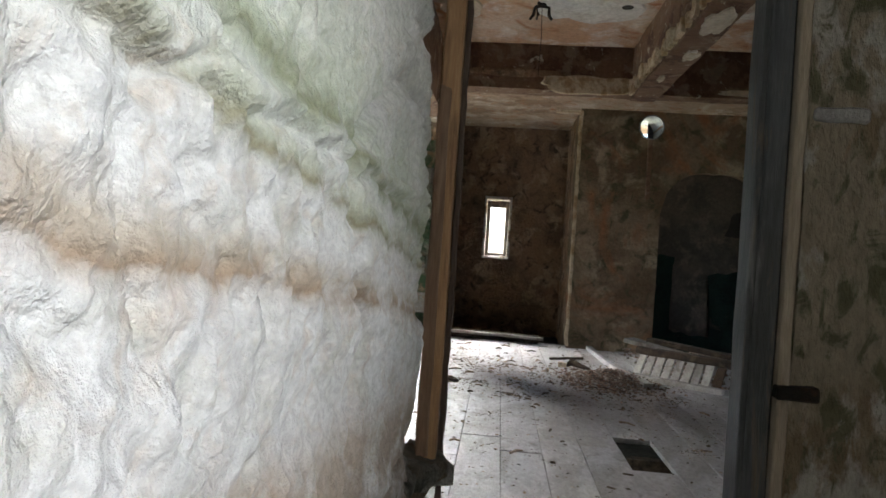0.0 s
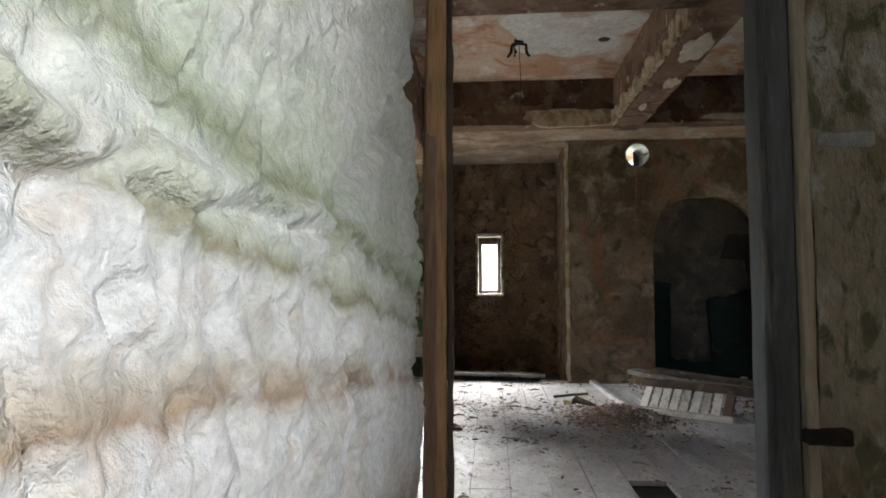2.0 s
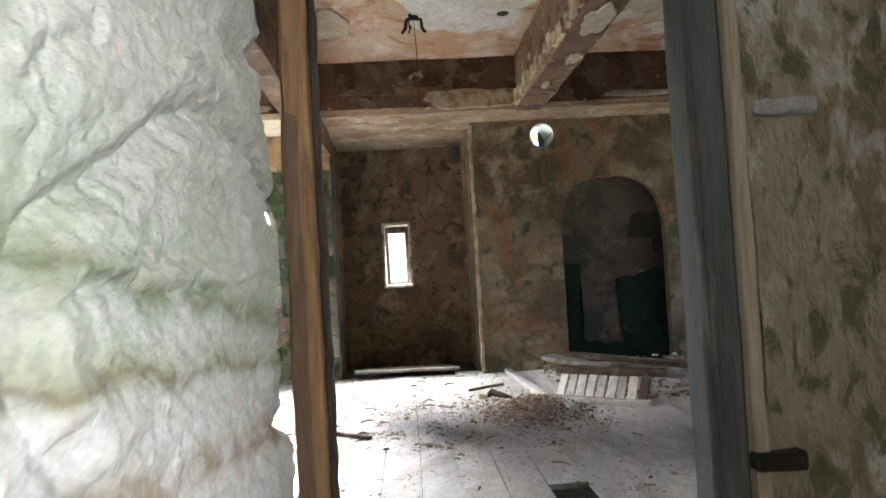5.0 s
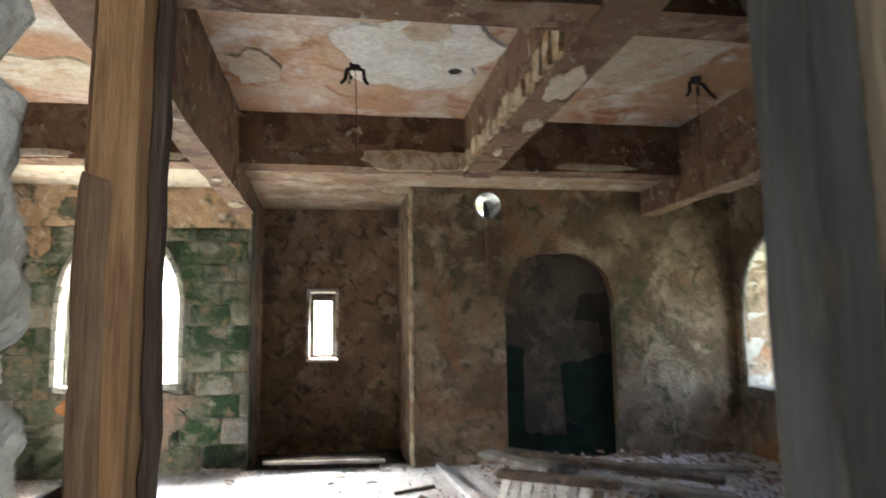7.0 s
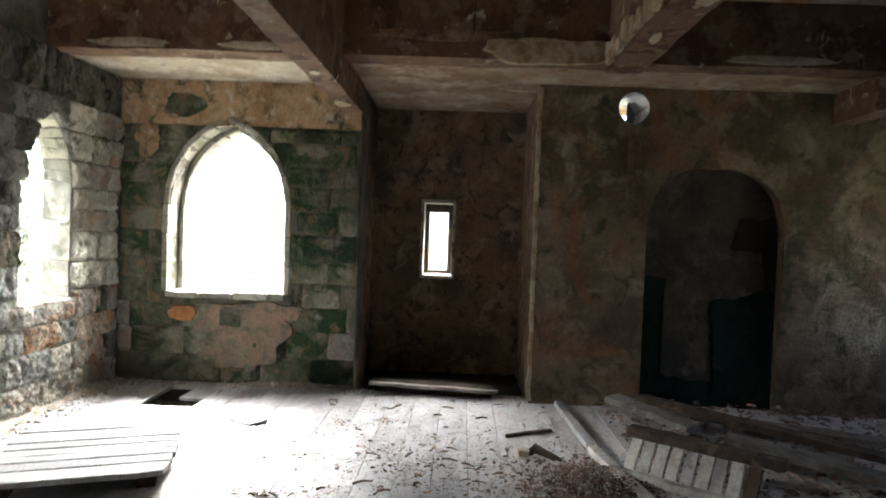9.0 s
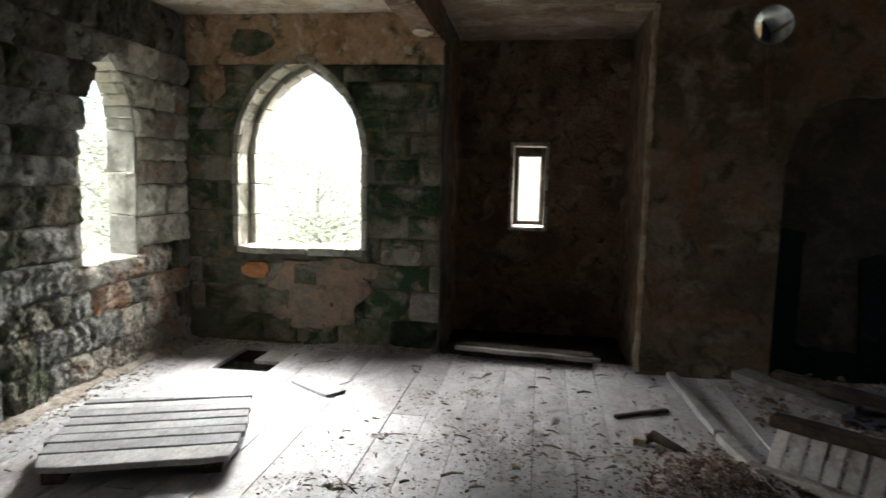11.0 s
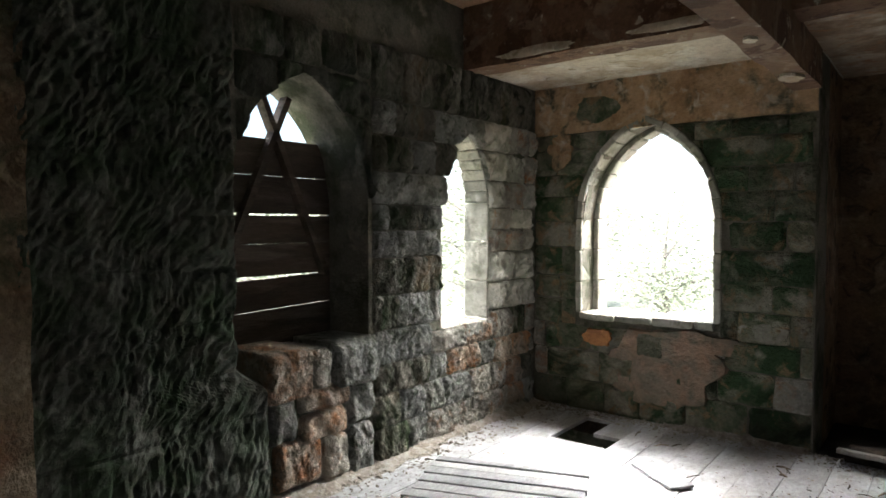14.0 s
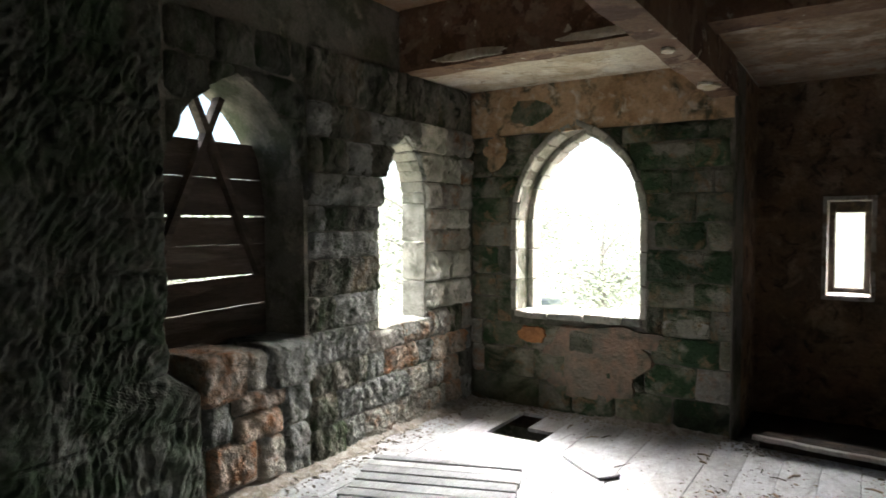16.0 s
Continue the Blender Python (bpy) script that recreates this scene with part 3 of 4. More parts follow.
def passage_wall():
    """The long limewashed rock face, bulging and hacked."""
    ny, nz = 400, 230
    verts, faces = [], []
    for j in range(nz + 1):
        for i in range(ny + 1):
            y = -9.6 + 1.9 * i / 80 if i < 80 else -7.7 + 1.81 * (i - 80) / (ny - 80)
            z = rise(j)
            p = Vector((0, y * 0.5, z))
            ridge = abs(noise.noise(p * 2.4 + Vector((4, 0, 0))))
            d = noise.noise(p * 1.5) * 0.03 + noise.noise(p * 4.5) * 0.024 + noise.noise(p * 11) * 0.008 - 0.04 * max(0.0, 1 - ridge / 0.10)
            stroke = max(0.0, noise.noise(p * 2.1 + Vector((0, 9, 0))) + 0.38)
            d += noise.noise(Vector((5, y * 20 + z * 9, z * 11))) * 0.018 * stroke + noise.noise(Vector((5, y * 34, z * 34))) * 0.009 + noise.noise(Vector((5, y * 24, z * 30))) * 0.007
            d += noise.noise(Vector((8, y * 62 - z * 20, z * 30))) * 0.006 * stroke
            lip = z - 1.15 - 0.03 * noise.noise(Vector((2, y * 5, 1))) - 0.012 * noise.noise(Vector((2, y * 19, 1)))
            d += 0.012 * max(0.0, 1 - abs(lip - 0.012) / 0.02) - 0.010 * max(0.0, 1 - abs(lip + 0.012) / 0.012)
            end = max(0.0, (y + 6.12) / 0.24)
            d -= 0.02 * end * end * (0.6 + 0.9 * noise.noise(Vector((7, 3, z * 3.5)))) if end > 0 else 0
            crack = abs(noise.noise(Vector((11, y * 2.2 + z * 1.3, z * 1.9 - y))))
            d -= 0.010 * max(0.0, 1 - crack / 0.02)
            verts.append(Vector((2.245 + d, y + noise.noise(Vector((9, 1, z * 5))) * 0.02 * (i == ny), z)))
    w = ny + 1
    for j in range(nz):
        for i in range(ny):
            k = j * w + i
            faces.append((k, k + 1, k + w + 1, k + w))
    k0 = len(verts)
    for j in range(nz + 1):
        verts.append(Vector((1.985, -5.90 + 0.02 * noise.noise(Vector((3, 3, j * 0.3))), rise(j))))
    for j in range(nz):
        faces.append((j * w + ny, k0 + j, k0 + j + 1, (j + 1) * w + ny))
    return mesh_of("rock", verts, faces)


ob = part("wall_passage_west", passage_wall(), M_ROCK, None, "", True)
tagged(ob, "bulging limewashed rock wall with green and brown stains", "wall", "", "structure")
setting_box("wall_passage_core", (1.6, -9.6, -0.6), (2.1, -6.12, 2.8), M_MORTAR, "core of the rock wall")
# unseen walls and ceiling added to enclose the passage and its light
setting_box("wall_passage_south", (1.6, -9.9, -0.6), (4.85, -9.6, 2.8), M_MORTAR, "unseen end wall closing the passage")
# assumed opening, narrowed to trim the light towards the doorway
SIDE = Arch(-9.2, -8.2, 0.85, 2.15, 2.15)


def on_side(s, d, z):
    return Vector((4.2 + d, s, z))


setting("wall_passage_east", pierced(on_side, -9.6, -5.98, -0.6, 2.8, 0.64, [SIDE]), M_MORTAR, "unseen passage wall with an assumed window opening")
setting_box("ceiling_passage", (1.6, -9.9, 2.7), (4.84, -5.98, 2.85), M_BEAM, "unseen ceiling closing the passage")

# ---- ground under the passage and the void under the boards ----
bm = bmesh.new()
box(bm, (1.6, -9.9, -0.6), (4.8, -6.42, -0.26), None, 0.12, 0.018, 6)
tagged(part("floor_passage", bm, M_EARTH), "trodden earth and rubble floor", "floor", "", "structure")
# alcove floor lowered and coloured black to give its deep shade
bm = bmesh.new()
box(bm, (1.74, -0.02, -0.3), (3.312, 1.098, -0.06), None, 0.12, 0.02, 6)
tagged(part("floor_alcove", bm, M_DARK), "sunken alcove floor blackened in place of shade", "floor", "", "structure")
bm = bmesh.new()
box(bm, (1.6, -6.45, -0.6), (4.8, -5.93, -0.02), None, 0.09, 0.015, 6)
tagged(part("threshold_step", bm, M_EARTH), "earth-covered stone step before the doorway", "step", "", "structure")
# black slab under the boards, so gaps and holes look unlit
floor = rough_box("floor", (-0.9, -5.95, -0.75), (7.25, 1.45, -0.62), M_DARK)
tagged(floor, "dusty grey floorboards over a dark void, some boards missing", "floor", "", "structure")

# ---- the doorway's timbers ----
post = thing("door_post", "orange-brown timber door post with a dark edge strip", "post")
bm = bmesh.new()
box(bm, (2.262, -5.795, 0.36), (2.323, -5.70, 2.34), None, 0.1, 0.005, 6, 0.008, 3)
part("timber", bm, M_POST, post)
bm = bmesh.new()
box(bm, (2.259, -5.808, 0.38), (2.298, -5.796, 1.50), None, 0.1, 0.006, 7, 0.004, 8)
for v in bm.verts:
    # the split upper end runs out to a point
    if v.co.z > 1.46:
        v.co.z += 0.09 * (1 - abs(v.co.x - 2.279) / 0.024)
part("face_board", bm, M_POSTBROWN, post, "split orange-brown facing board")
# dark strip along the post's right edge
bm = bmesh.new()
box(bm, (2.324, -5.735, 0.0), (2.342, -5.69, 2.34), None, 0.05, 0.008, 13, 0.003, 5)
part("edge_strip", bm, M_POSTDARK, post, "dark uneven edge strip")

jamb = thing("door_jamb", "worn slate-blue door jamb with a bare pine strip", "door frame")
bm = bmesh.new()
box(bm, (3.185, -5.96, -0.02), (3.252, -5.82, 2.3), None, 0.2, 0.004, 6, 0.008, 2)
part("jamb_board", bm, M_JAMB, jamb)
bm = bmesh.new()
box(bm, (3.165, -5.96, -0.02), (3.184, -5.87, 2.5), None, 0.15, 0.004, 8, 0.003, 6)
part("stop_bead", bm, M_JAMB, jamb, "dark door stop with chipped pale edge")
bm = bmesh.new()
box(bm, (3.254, -5.982, -0.02), (3.284, -5.9, 2.3), None, 0.1, 0.004, 7, 0.004, 4)
part("pine_strip", bm, M_STRIP, jamb, "bare pine cover strip")

bar = thing("wall_batten", "short grey wooden batten let into the plaster", "batten")
bm = bmesh.new()
box(bm, (3.306, -5.99, 1.44), (3.445, -5.955, 1.478), None, 0.03, 0.008, 14, 0.006, 3)
part("batten", bm, M_GREYWOOD, bar)
# dark raised bar that stands in for a shaded slot
slot = thing("dark_slot_bar", "dark bar standing for a slot in the door frame wall", "latch")
bm = bmesh.new()
box(bm, (3.245, -6.0, 0.68), (3.355, -5.96, 0.72), None, 0.04, 0.004, 14, 0.005, 3)
part("keep", bm, M_IRON, slot)

heap = thing("stone_footing", "rough stone stump under the timber door post", "rubble")
for i in range(9):
    bm = bmesh.new()
    bmesh.ops.create_icosphere(bm, subdivisions=2, radius=1.0)
    c = Vector((2.28 + rng.uniform(-0.11, 0.06), -5.78 + rng.uniform(-0.12, 0.06), 0.07 + 0.125 * (i // 3)))
    for v in bm.verts:
        v.co = Vector((v.co.x * 0.10, v.co.y * 0.11, v.co.z * 0.075)) * (1 + 0.5 * noise.noise(v.co * 1.4 + Vector((i * 5, 0, 0)))) + c
    part("stone", bm, M_STONE, heap)

# ---- low details of the walls ----
bead = tagged(rough_box("corner_bead", (3.285, -0.275, 0.02), (3.325, -0.235, 2.70), M_LATH, None, "", None, 0.07, 0.016, 9, 0.006, 2), "ragged cream plaster edge down the wall corner", "trim", "", "structure")
bm = bmesh.new()
box(bm, (3.02, -0.29, 2.685), (3.33, -0.24, 2.72), None, 0.06, 0.01, 10)
tagged(part("trim", bm, M_LATH), "short cream plaster ledge over the alcove", "trim", "", "structure")

def ragged(name, pts, y, thick, material, parent, label, seed):
    """A skin of paint, or of black for a dark opening, with a torn outline, on a wall facing south."""
    rim = []
    for (xa, za), (xb, zb) in zip(pts, pts[1:] + pts[:1]):
        k_ = max(1, int(math.hypot(xb - xa, zb - za) / 0.035))
        for i in range(k_):
            u, v = xa + (xb - xa) * i / k_, za + (zb - za) * i / k_
            q = Vector((u * 9, v * 9, seed))
            rim.append((u + 0.03 * noise.noise(q) + 0.012 * noise.noise(q * 3.1), v + 0.03 * noise.noise(q + Vector((7, 3, 1))) + 0.012 * noise.noise(q * 3.3)))
    bm = bmesh.new()
    f_ = [bm.verts.new((u, y - thick, v)) for u, v in rim]
    k_ = [bm.verts.new((u, y, v)) for u, v in rim]
    bm.faces.new(f_)
    for i in range(len(f_)):
        j = (i + 1) % len(f_)
        bm.faces.new((f_[i], f_[j], k_[j], k_[i]))
    bmesh.ops.triangulate(bm, faces=[f for f in bm.faces if len(f.verts) > 4])
    part(name, bm, material, parent, label)


# blocked doorway: arched recess, its infill painted green long ago
door = thing("blocked_doorway", "blocked arched doorway with peeling dark green paint", "doorway", "structure")
bm = bmesh.new()
box(bm, (NICHE.s0 - 0.1, -0.125, -0.1), (NICHE.s1 + 0.1, 0.1, 2.2), None, 0.12, 0.004, 5)
part("infill", bm, M_INFILL, door, "brown plaster infill")
ragged("green_paint", [(4.28, 0.01), (4.30, 1.14), (4.47, 1.12), (4.45, 0.6), (4.47, 0.01)], -0.125, 0.008, M_GREEN, door, "flaking dark green paint", 3.0)
ragged("green_paint", [(4.38, 0.01), (4.40, 0.30), (4.70, 0.24), (5.0, 0.22), (5.0, 0.01)], -0.123, 0.008, M_GREEN, door, "flaking dark green paint", 4.0)
ragged("green_paint", [(4.92, 0.01), (4.90, 0.5), (4.87, 0.93), (5.1, 0.97), (5.3, 1.03), (5.46, 1.08), (5.48, 0.01)], -0.127, 0.008, M_GREEN, door, "flaking dark green paint", 5.0)
# flat black skin that stands in for a dark opening in the infill
ragged("charred_panel", [(5.02, 1.40), (5.10, 1.65), (5.41, 1.68), (5.46, 1.06), (5.33, 1.06), (5.29, 1.36)], -0.125, 0.014, M_DARK, door, "black patch standing for the dark opening", 8.0)

# the stove pipe's hole
pipe = thing("stove_pipe_sleeve", "round metal stove pipe sleeve through the wall", "pipe")
bm = bmesh.new()
ring = [[bm.verts.new((4.10 + math.cos(a) * r, y, 2.57 + math.sin(a) * r)) for a in [2 * math.pi * k / 32 for k in range(32)]] for r, y in ((0.128, -0.285), (0.128, 0.26), (0.14, 0.26), (0.14, -0.285))]
for q in range(4):
    A_, B_ = ring[q], ring[(q + 1) % 4]
    for k in range(32):
        bm.faces.new((A_[k], A_[(k + 1) % 32], B_[(k + 1) % 32], B_[k]))
part("sleeve", bm, M_PIPE, pipe)
bm = bmesh.new()
ring = [[bm.verts.new((4.10 + math.cos(a) * r, -0.258, 2.57 + math.sin(a) * r)) for a in [2 * math.pi * k / 32 for k in range(32)]] for r in (0.135, 0.20)]
for k in range(32):
    bm.faces.new((ring[0][k], ring[0][(k + 1) % 32], ring[1][(k + 1) % 32], ring[1][k]))
part("mortar_collar", bm, M_PLASTER, pipe)
# added plate: covers the right of the hole, leaving a bright crescent
bm = bmesh.new()
arc = [radians(a) for a in range(-70, 71, 10)]
for y in (0.10, 0.115):
    bm.faces.new([bm.verts.new((4.10 + math.cos(a) * 0.127, y + 0.1 * math.cos(a), 2.57 + math.sin(a) * 0.127)) for a in arc])
part("damper", bm, M_PIPE, pipe, "added metal plate that hides part of the sky in the pipe")
rough_b = rough_box("drip_pipe", (4.075, -0.278, 1.75), (4.125, -0.251, 2.43), M_BEAM, None, "", None, 0.08, 0.006, 10, 0.005, 3)
tagged(rough_b, "dark rusted cover strip under the pipe hole", "strip")

# slit window frame, edged in white to imitate its sunlit reveals
slit_w = thing("window_slit", "narrow slit window with flaking edges whitened as lit reveals", "window", "structure")
for lo, hi in (((2.262, 1.36, 0.985), (2.315, 1.44, 1.77)), ((2.525, 1.36, 0.985), (2.578, 1.44, 1.77)), ((2.316, 1.36, 1.67), (2.524, 1.44, 1.77)), ((2.316, 1.36, 0.985), (2.524, 1.44, 1.03))):
    part("window_frame", rough_box("b", lo, hi, M_DARKWOOD, None, "", None, 0.08, 0.005, 12, 0.004, lo[2]).data, M_DARKWOOD, slit_w, "dark weathered inner frame")
for lo, hi in (((2.235, 1.085, 0.955), (2.26, 1.11, 1.80)), ((2.58, 1.085, 0.955), (2.605, 1.11, 1.80)), ((2.26, 1.085, 1.775), (2.58, 1.11, 1.80)), ((2.24, 1.06, 0.955), (2.60, 1.14, 0.982))):
    part("architrave", rough_box("b", lo, hi, M_LIT_REVEAL, None, "", None, 0.08, 0.004, 12, 0.003, lo[2]).data, M_LIT_REVEAL, slit_w)
for o in [o for o in bpy.data.objects if o.name.split(".")[0] == "b"]:
    bpy.data.objects.remove(o)

# pale linings added so the reveals look lit
for lo, hi in (((2.252, 1.08, 0.97), (2.268, 1.36, 1.785)), ((2.572, 1.08, 0.97), (2.588, 1.36, 1.785)), ((2.268, 1.08, 1.762), (2.572, 1.36, 1.785)), ((2.268, 1.07, 0.965), (2.572, 1.36, 0.992))):
    part("lining_board", rough_box("b", lo, hi, M_LIT_REVEAL, None, "", None, 0.06, 0.004, 12, 0.002, lo[2]).data, M_LIT_REVEAL, slit_w)
for o in [o for o in bpy.data.objects if o.name.split(".")[0] == "b"]:
    bpy.data.objects.remove(o)

# boarded window
board_up = thing("boarded_window", "pointed window boarded up with dark planks and a braced frame", "window", "structure")
zs = [0.50, 1.041, 1.046, 1.238, 1.256, 1.452, 1.4535, 1.628, 1.640, 1.872, 1.8755, 2.10]
for i in range(6):
    bm = bmesh.new()
    box(bm, (-0.875, -3.14, zs[2 * i]), (-0.85, -2.04, zs[2 * i + 1]), None, 0.2, 0.003, 7)
    for v in bm.verts:
        v.co.z += 0.028 * (v.co.y + 2.6) * (i in (0, 1)) * (1 if v.co.z > zs[2 * i + 1] - 0.03 or i == 1 else 0)
    part("plank", bm, M_BOARDUP, board_up)
for y0, y1, z1 in ((-2.95, -2.45, 2.36), (-2.15, -2.65, 2.36)):
    bm = bmesh.new()
    v0, v1 = Vector((-0.83, y0, 1.25)), Vector((-0.83, y1, z1))
    d = (v1 - v0)
    m = Matrix.Translation((v0 + v1) / 2) @ d.to_track_quat("Z", "X").to_matrix().to_4x4()
    box(bm, (-0.02, -0.035, -d.length / 2), (0.02, 0.035, d.length / 2), m)
    part("brace", bm, M_BOARDUP, board_up)

# ---- ceiling hooks ----
def hook(x, y, turn, arms):
    t = thing("ceiling_hook", "black iron ceiling bracket with splayed arms", "hook", "", "ceiling hooks", pose(x, y, TOP - 0.005, 0, 0, turn))
    bm = bmesh.new()
    bmesh.ops.create_cone(bm, cap_ends=True, segments=16, radius1=0.035, radius2=0.045, depth=0.03, matrix=Matrix.Translation((0, 0, -0.015)))
    part("rose", bm, M_IRON, t)
    for a, ln in arms:
        bm = bmesh.new()
        dx, dy = math.cos(radians(a)), math.sin(radians(a))
        rod(bm, [(0, 0, -0.03), (dx * 0.06, dy * 0.06, -0.045), (dx * ln * 0.7, dy * ln * 0.7, -0.11), (dx * ln, dy * ln, -0.15)], [0.012, 0.014, 0.014, 0.011])
        part("arm", bm, M_IRON, t)
    bm = bmesh.new()
    rod(bm, [(0, 0, -0.02), (0.01, 0, -0.3), (0.005, 0.01, -0.62)], 0.003, 5)
    part("wire", bm, M_IRON, t)
    return t


hook(2.70, -2.2, 0, ((185, 0.10), (215, 0.05), (350, 0.09)))
hook(5.27, -2.27, 0, ((190, 0.09), (260, 0.04), (5, 0.17)))
plate = thing("ceiling_plate", "small oval rusted plate on the ceiling", "plate")
bm = bmesh.new()
bmesh.ops.create_cone(bm, cap_ends=True, segments=20, radius1=0.05, radius2=0.055, depth=0.02, matrix=Matrix.Translation((3.42, -2.2, TOP - 0.012)))
part("plate", bm, M_IRON, plate)

# torn plaster along the middle beam
for i in range(16):
    y = -3.7 + i * 0.165
    bm = bmesh.new()
    h = rng.uniform(0.05, 0.16)
    box(bm, (3.665, y, 2.70), (3.70, y + rng.uniform(0.08, 0.16), 2.72 + h), None, 0.04, 0.016, 12, 0, i)
    tagged(part("trim", bm, M_LATH), "torn cream plaster hanging on the beam edge", "trim", "", "structure")

# ---- wooden hatch cover ----
def hatch():
    t = thing("hatch_cover", "weathered grey slatted wooden hatch cover lying on the floorboards", "hatch", at=pose(0.53, -2.12, 0, 0, 0, 21))
    for x in (-0.36, 0.34):
        bm = bmesh.new()
        box(bm, (x - 0.05, -0.45, 0.002), (x + 0.05, 0.45, 0.07), None, 0.2, 0.003, 7, 0.004)
        part("batten", bm, M_DARKWOOD, t, "dark underside batten")
    y = -0.49
    for i, w in enumerate((0.17, 0.13, 0.11, 0.12, 0.12, 0.11, 0.10, 0.08)):
        bm = bmesh.new()
        x0, x1 = -0.47 + rng.uniform(-0.015, 0.015), 0.47 + rng.uniform(-0.015, 0.02)
        box(bm, (x0, y, 0.071), (x1, y + w - 0.014, 0.101 + rng.uniform(0, 0.006)), None, 0.16, 0.003, 6, 0.004, i)
        if i == 0:
            for v in bm.verts:
                if v.co.y < -0.44 and abs(v.co.x) > 0.40:
                    v.co.x *= 0.93
                    v.co.y += 0.012
        part("slat", bm, M_GREYWOOD, t)
        y += w
    return t


hatch()

# ---- broken panel and planks by the doorway ----
panel = thing("broken_panel", "broken white slatted panel tilted over rubble", "panel", at=pose(4.02, -2.06, 0.0, 0, 0, -38))
for i in range(9):
    bm = bmesh.new()
    x = -0.36 + i * 0.087
    m = pose(x, 0, 0.02, -38 + (i * 7 % 5 - 2), 0, 0)
    box(bm, (0, -0.01, 0), (0.066 + 0.004 * (i % 3), 0.012, 0.28 - 0.008 * i + 0.015 * (i % 2)), m, 0.1, 0.003, 9, 0.003)
    part("slat", bm, M_WHITEWOOD if i < 8 else M_DARKWOOD, panel)
bm = bmesh.new()
box(bm, (-0.40, 0.11, 0.20), (0.52, 0.22, 0.26), None, 0.12, 0.006, 7, 0.006)
part("top_rail", bm, M_DARKWOOD, panel, "dark rotten top rail")
bm = bmesh.new()
box(bm, (-0.42, -0.10, 0.005), (0.46, -0.03, 0.05), None, 0.12, 0.006, 7, 0.006)
part("bottom_rail", bm, M_WHITEWOOD, panel)


def loose_board(a, b, w, h, material, label, seed, lift=(0.0, 0.0)):
    a, b = Vector((*a, lift[0])), Vector((*b, lift[1]))
    d = b - a
    t = thing("loose_board", label, "board", "", "loose boards")
    bm = bmesh.new()
    m = Matrix.Translation(a) @ d.to_track_quat("X", "Z").to_matrix().to_4x4()
    box(bm, (0, -w / 2, 0.003), (d.length, w / 2, h), m, 0.12, 0.006, 7, 0.004, seed)
    part("plank", bm, material, t)
    return t


loose_board((3.56, -0.29), (3.62, -1.42), 0.07, 0.045, M_GREYWOOD, "long dusty grey board lying on the floor", 1)
loose_board((3.62, -1.48), (3.76, -2.36), 0.075, 0.05, M_WHITEWOOD, "chalky white board with splintered ends", 11)
loose_board((1.9, -0.10), (3.05, -0.2), 0.05, 0.035, M_WHITEWOOD, "broken white skirting board before the alcove", 2, (0.06, 0.05))
loose_board((1.95, 0.0), (3.0, -0.08), 0.16, 0.085, M_DARKWOOD, "dark broken box board in the alcove", 3)
loose_board((4.1, -0.8), (5.6, -1.8), 0.14, 0.05, M_DARKWOOD, "dark rotten plank on the rubble", 4, (0.2, 0.08))
loose_board((4.3, -0.62), (6.2, -1.25), 0.16, 0.04, M_DIMWOOD, "shade-dimmed old plank under the blocked doorway", 5, (0.06, 0.03))
loose_board((4.5, -1.5), (5.5, -2.1), 0.18, 0.05, M_DIMWOOD, "shade-dimmed grey plank on the rubble heap", 6, (0.12, 0.03))
loose_board((3.9, -0.75), (4.35, -1.3), 0.16, 0.05, M_DIMWOOD, "short shade-dimmed board with flaking paint", 7, (0.18, 0.12))
loose_board((3.05, -1.25), (3.4, -1.05), 0.03, 0.025, M_DARKWOOD, "thin dark splintered stick", 8)
loose_board((1.95, -2.55), (2.22, -2.75), 0.035, 0.025, M_DARKWOOD, "thin dark splintered stick", 9)
loose_board((0.9, -0.95), (1.25, -1.2), 0.16, 0.02, M_GREYWOOD, "splintered grey board end beside the hole", 10)


# ---- scatter: chips, crumbs and litter ----
def scatter(name, label, material, spots, seed, flat=0.5):
    r = random.Random(seed)
    verts, faces = [], []
    for x, y, z, s in spots:
        k = len(verts)
        a = r.uniform(0, math.tau)
        lx, ly, lz = s * r.uniform(0.5, 1.6), s * r.uniform(0.3, 0.7), s * flat * r.uniform(0.3, 1)
        for px, py, pz in ((-1, -1, 0), (1, -0.8, 0), (0.9, 1, 0), (-0.8, 0.9, 0), (-0.5, -0.4, 1), (0.6, -0.5, 0.8), (0.4, 0.5, 1), (-0.6, 0.4, 0.7)):
            u, v = px * lx * r.uniform(0.7, 1.1), py * ly * r.uniform(0.7, 1.1)
            verts.append((x + u * math.cos(a) - v * math.sin(a), y + u * math.sin(a) + v * math.cos(a), z + pz * lz))
        for f in ((0, 3, 2, 1), (4, 5, 6, 7), (0, 1, 5, 4), (1, 2, 6, 5), (2, 3, 7, 6), (3, 0, 4, 7)):
            faces.append(tuple(k + i for i in f))
    return tagged(part(name, mesh_of(name, verts, faces), material), label, name.replace("_", " "), "", "stuff")


def hole_at(x, y):
    return 0.13 < x < 0.61 and -0.80 < y < -0.20 or 3.08 < x < 3.32 and -4.5 < y < -3.95


r = random.Random(3)
clumps = [(r.gauss(2.45, 0.65), r.gauss(-2.3, 0.75), r.uniform(0.04, 0.2)) for i in range(70)]
spots = []
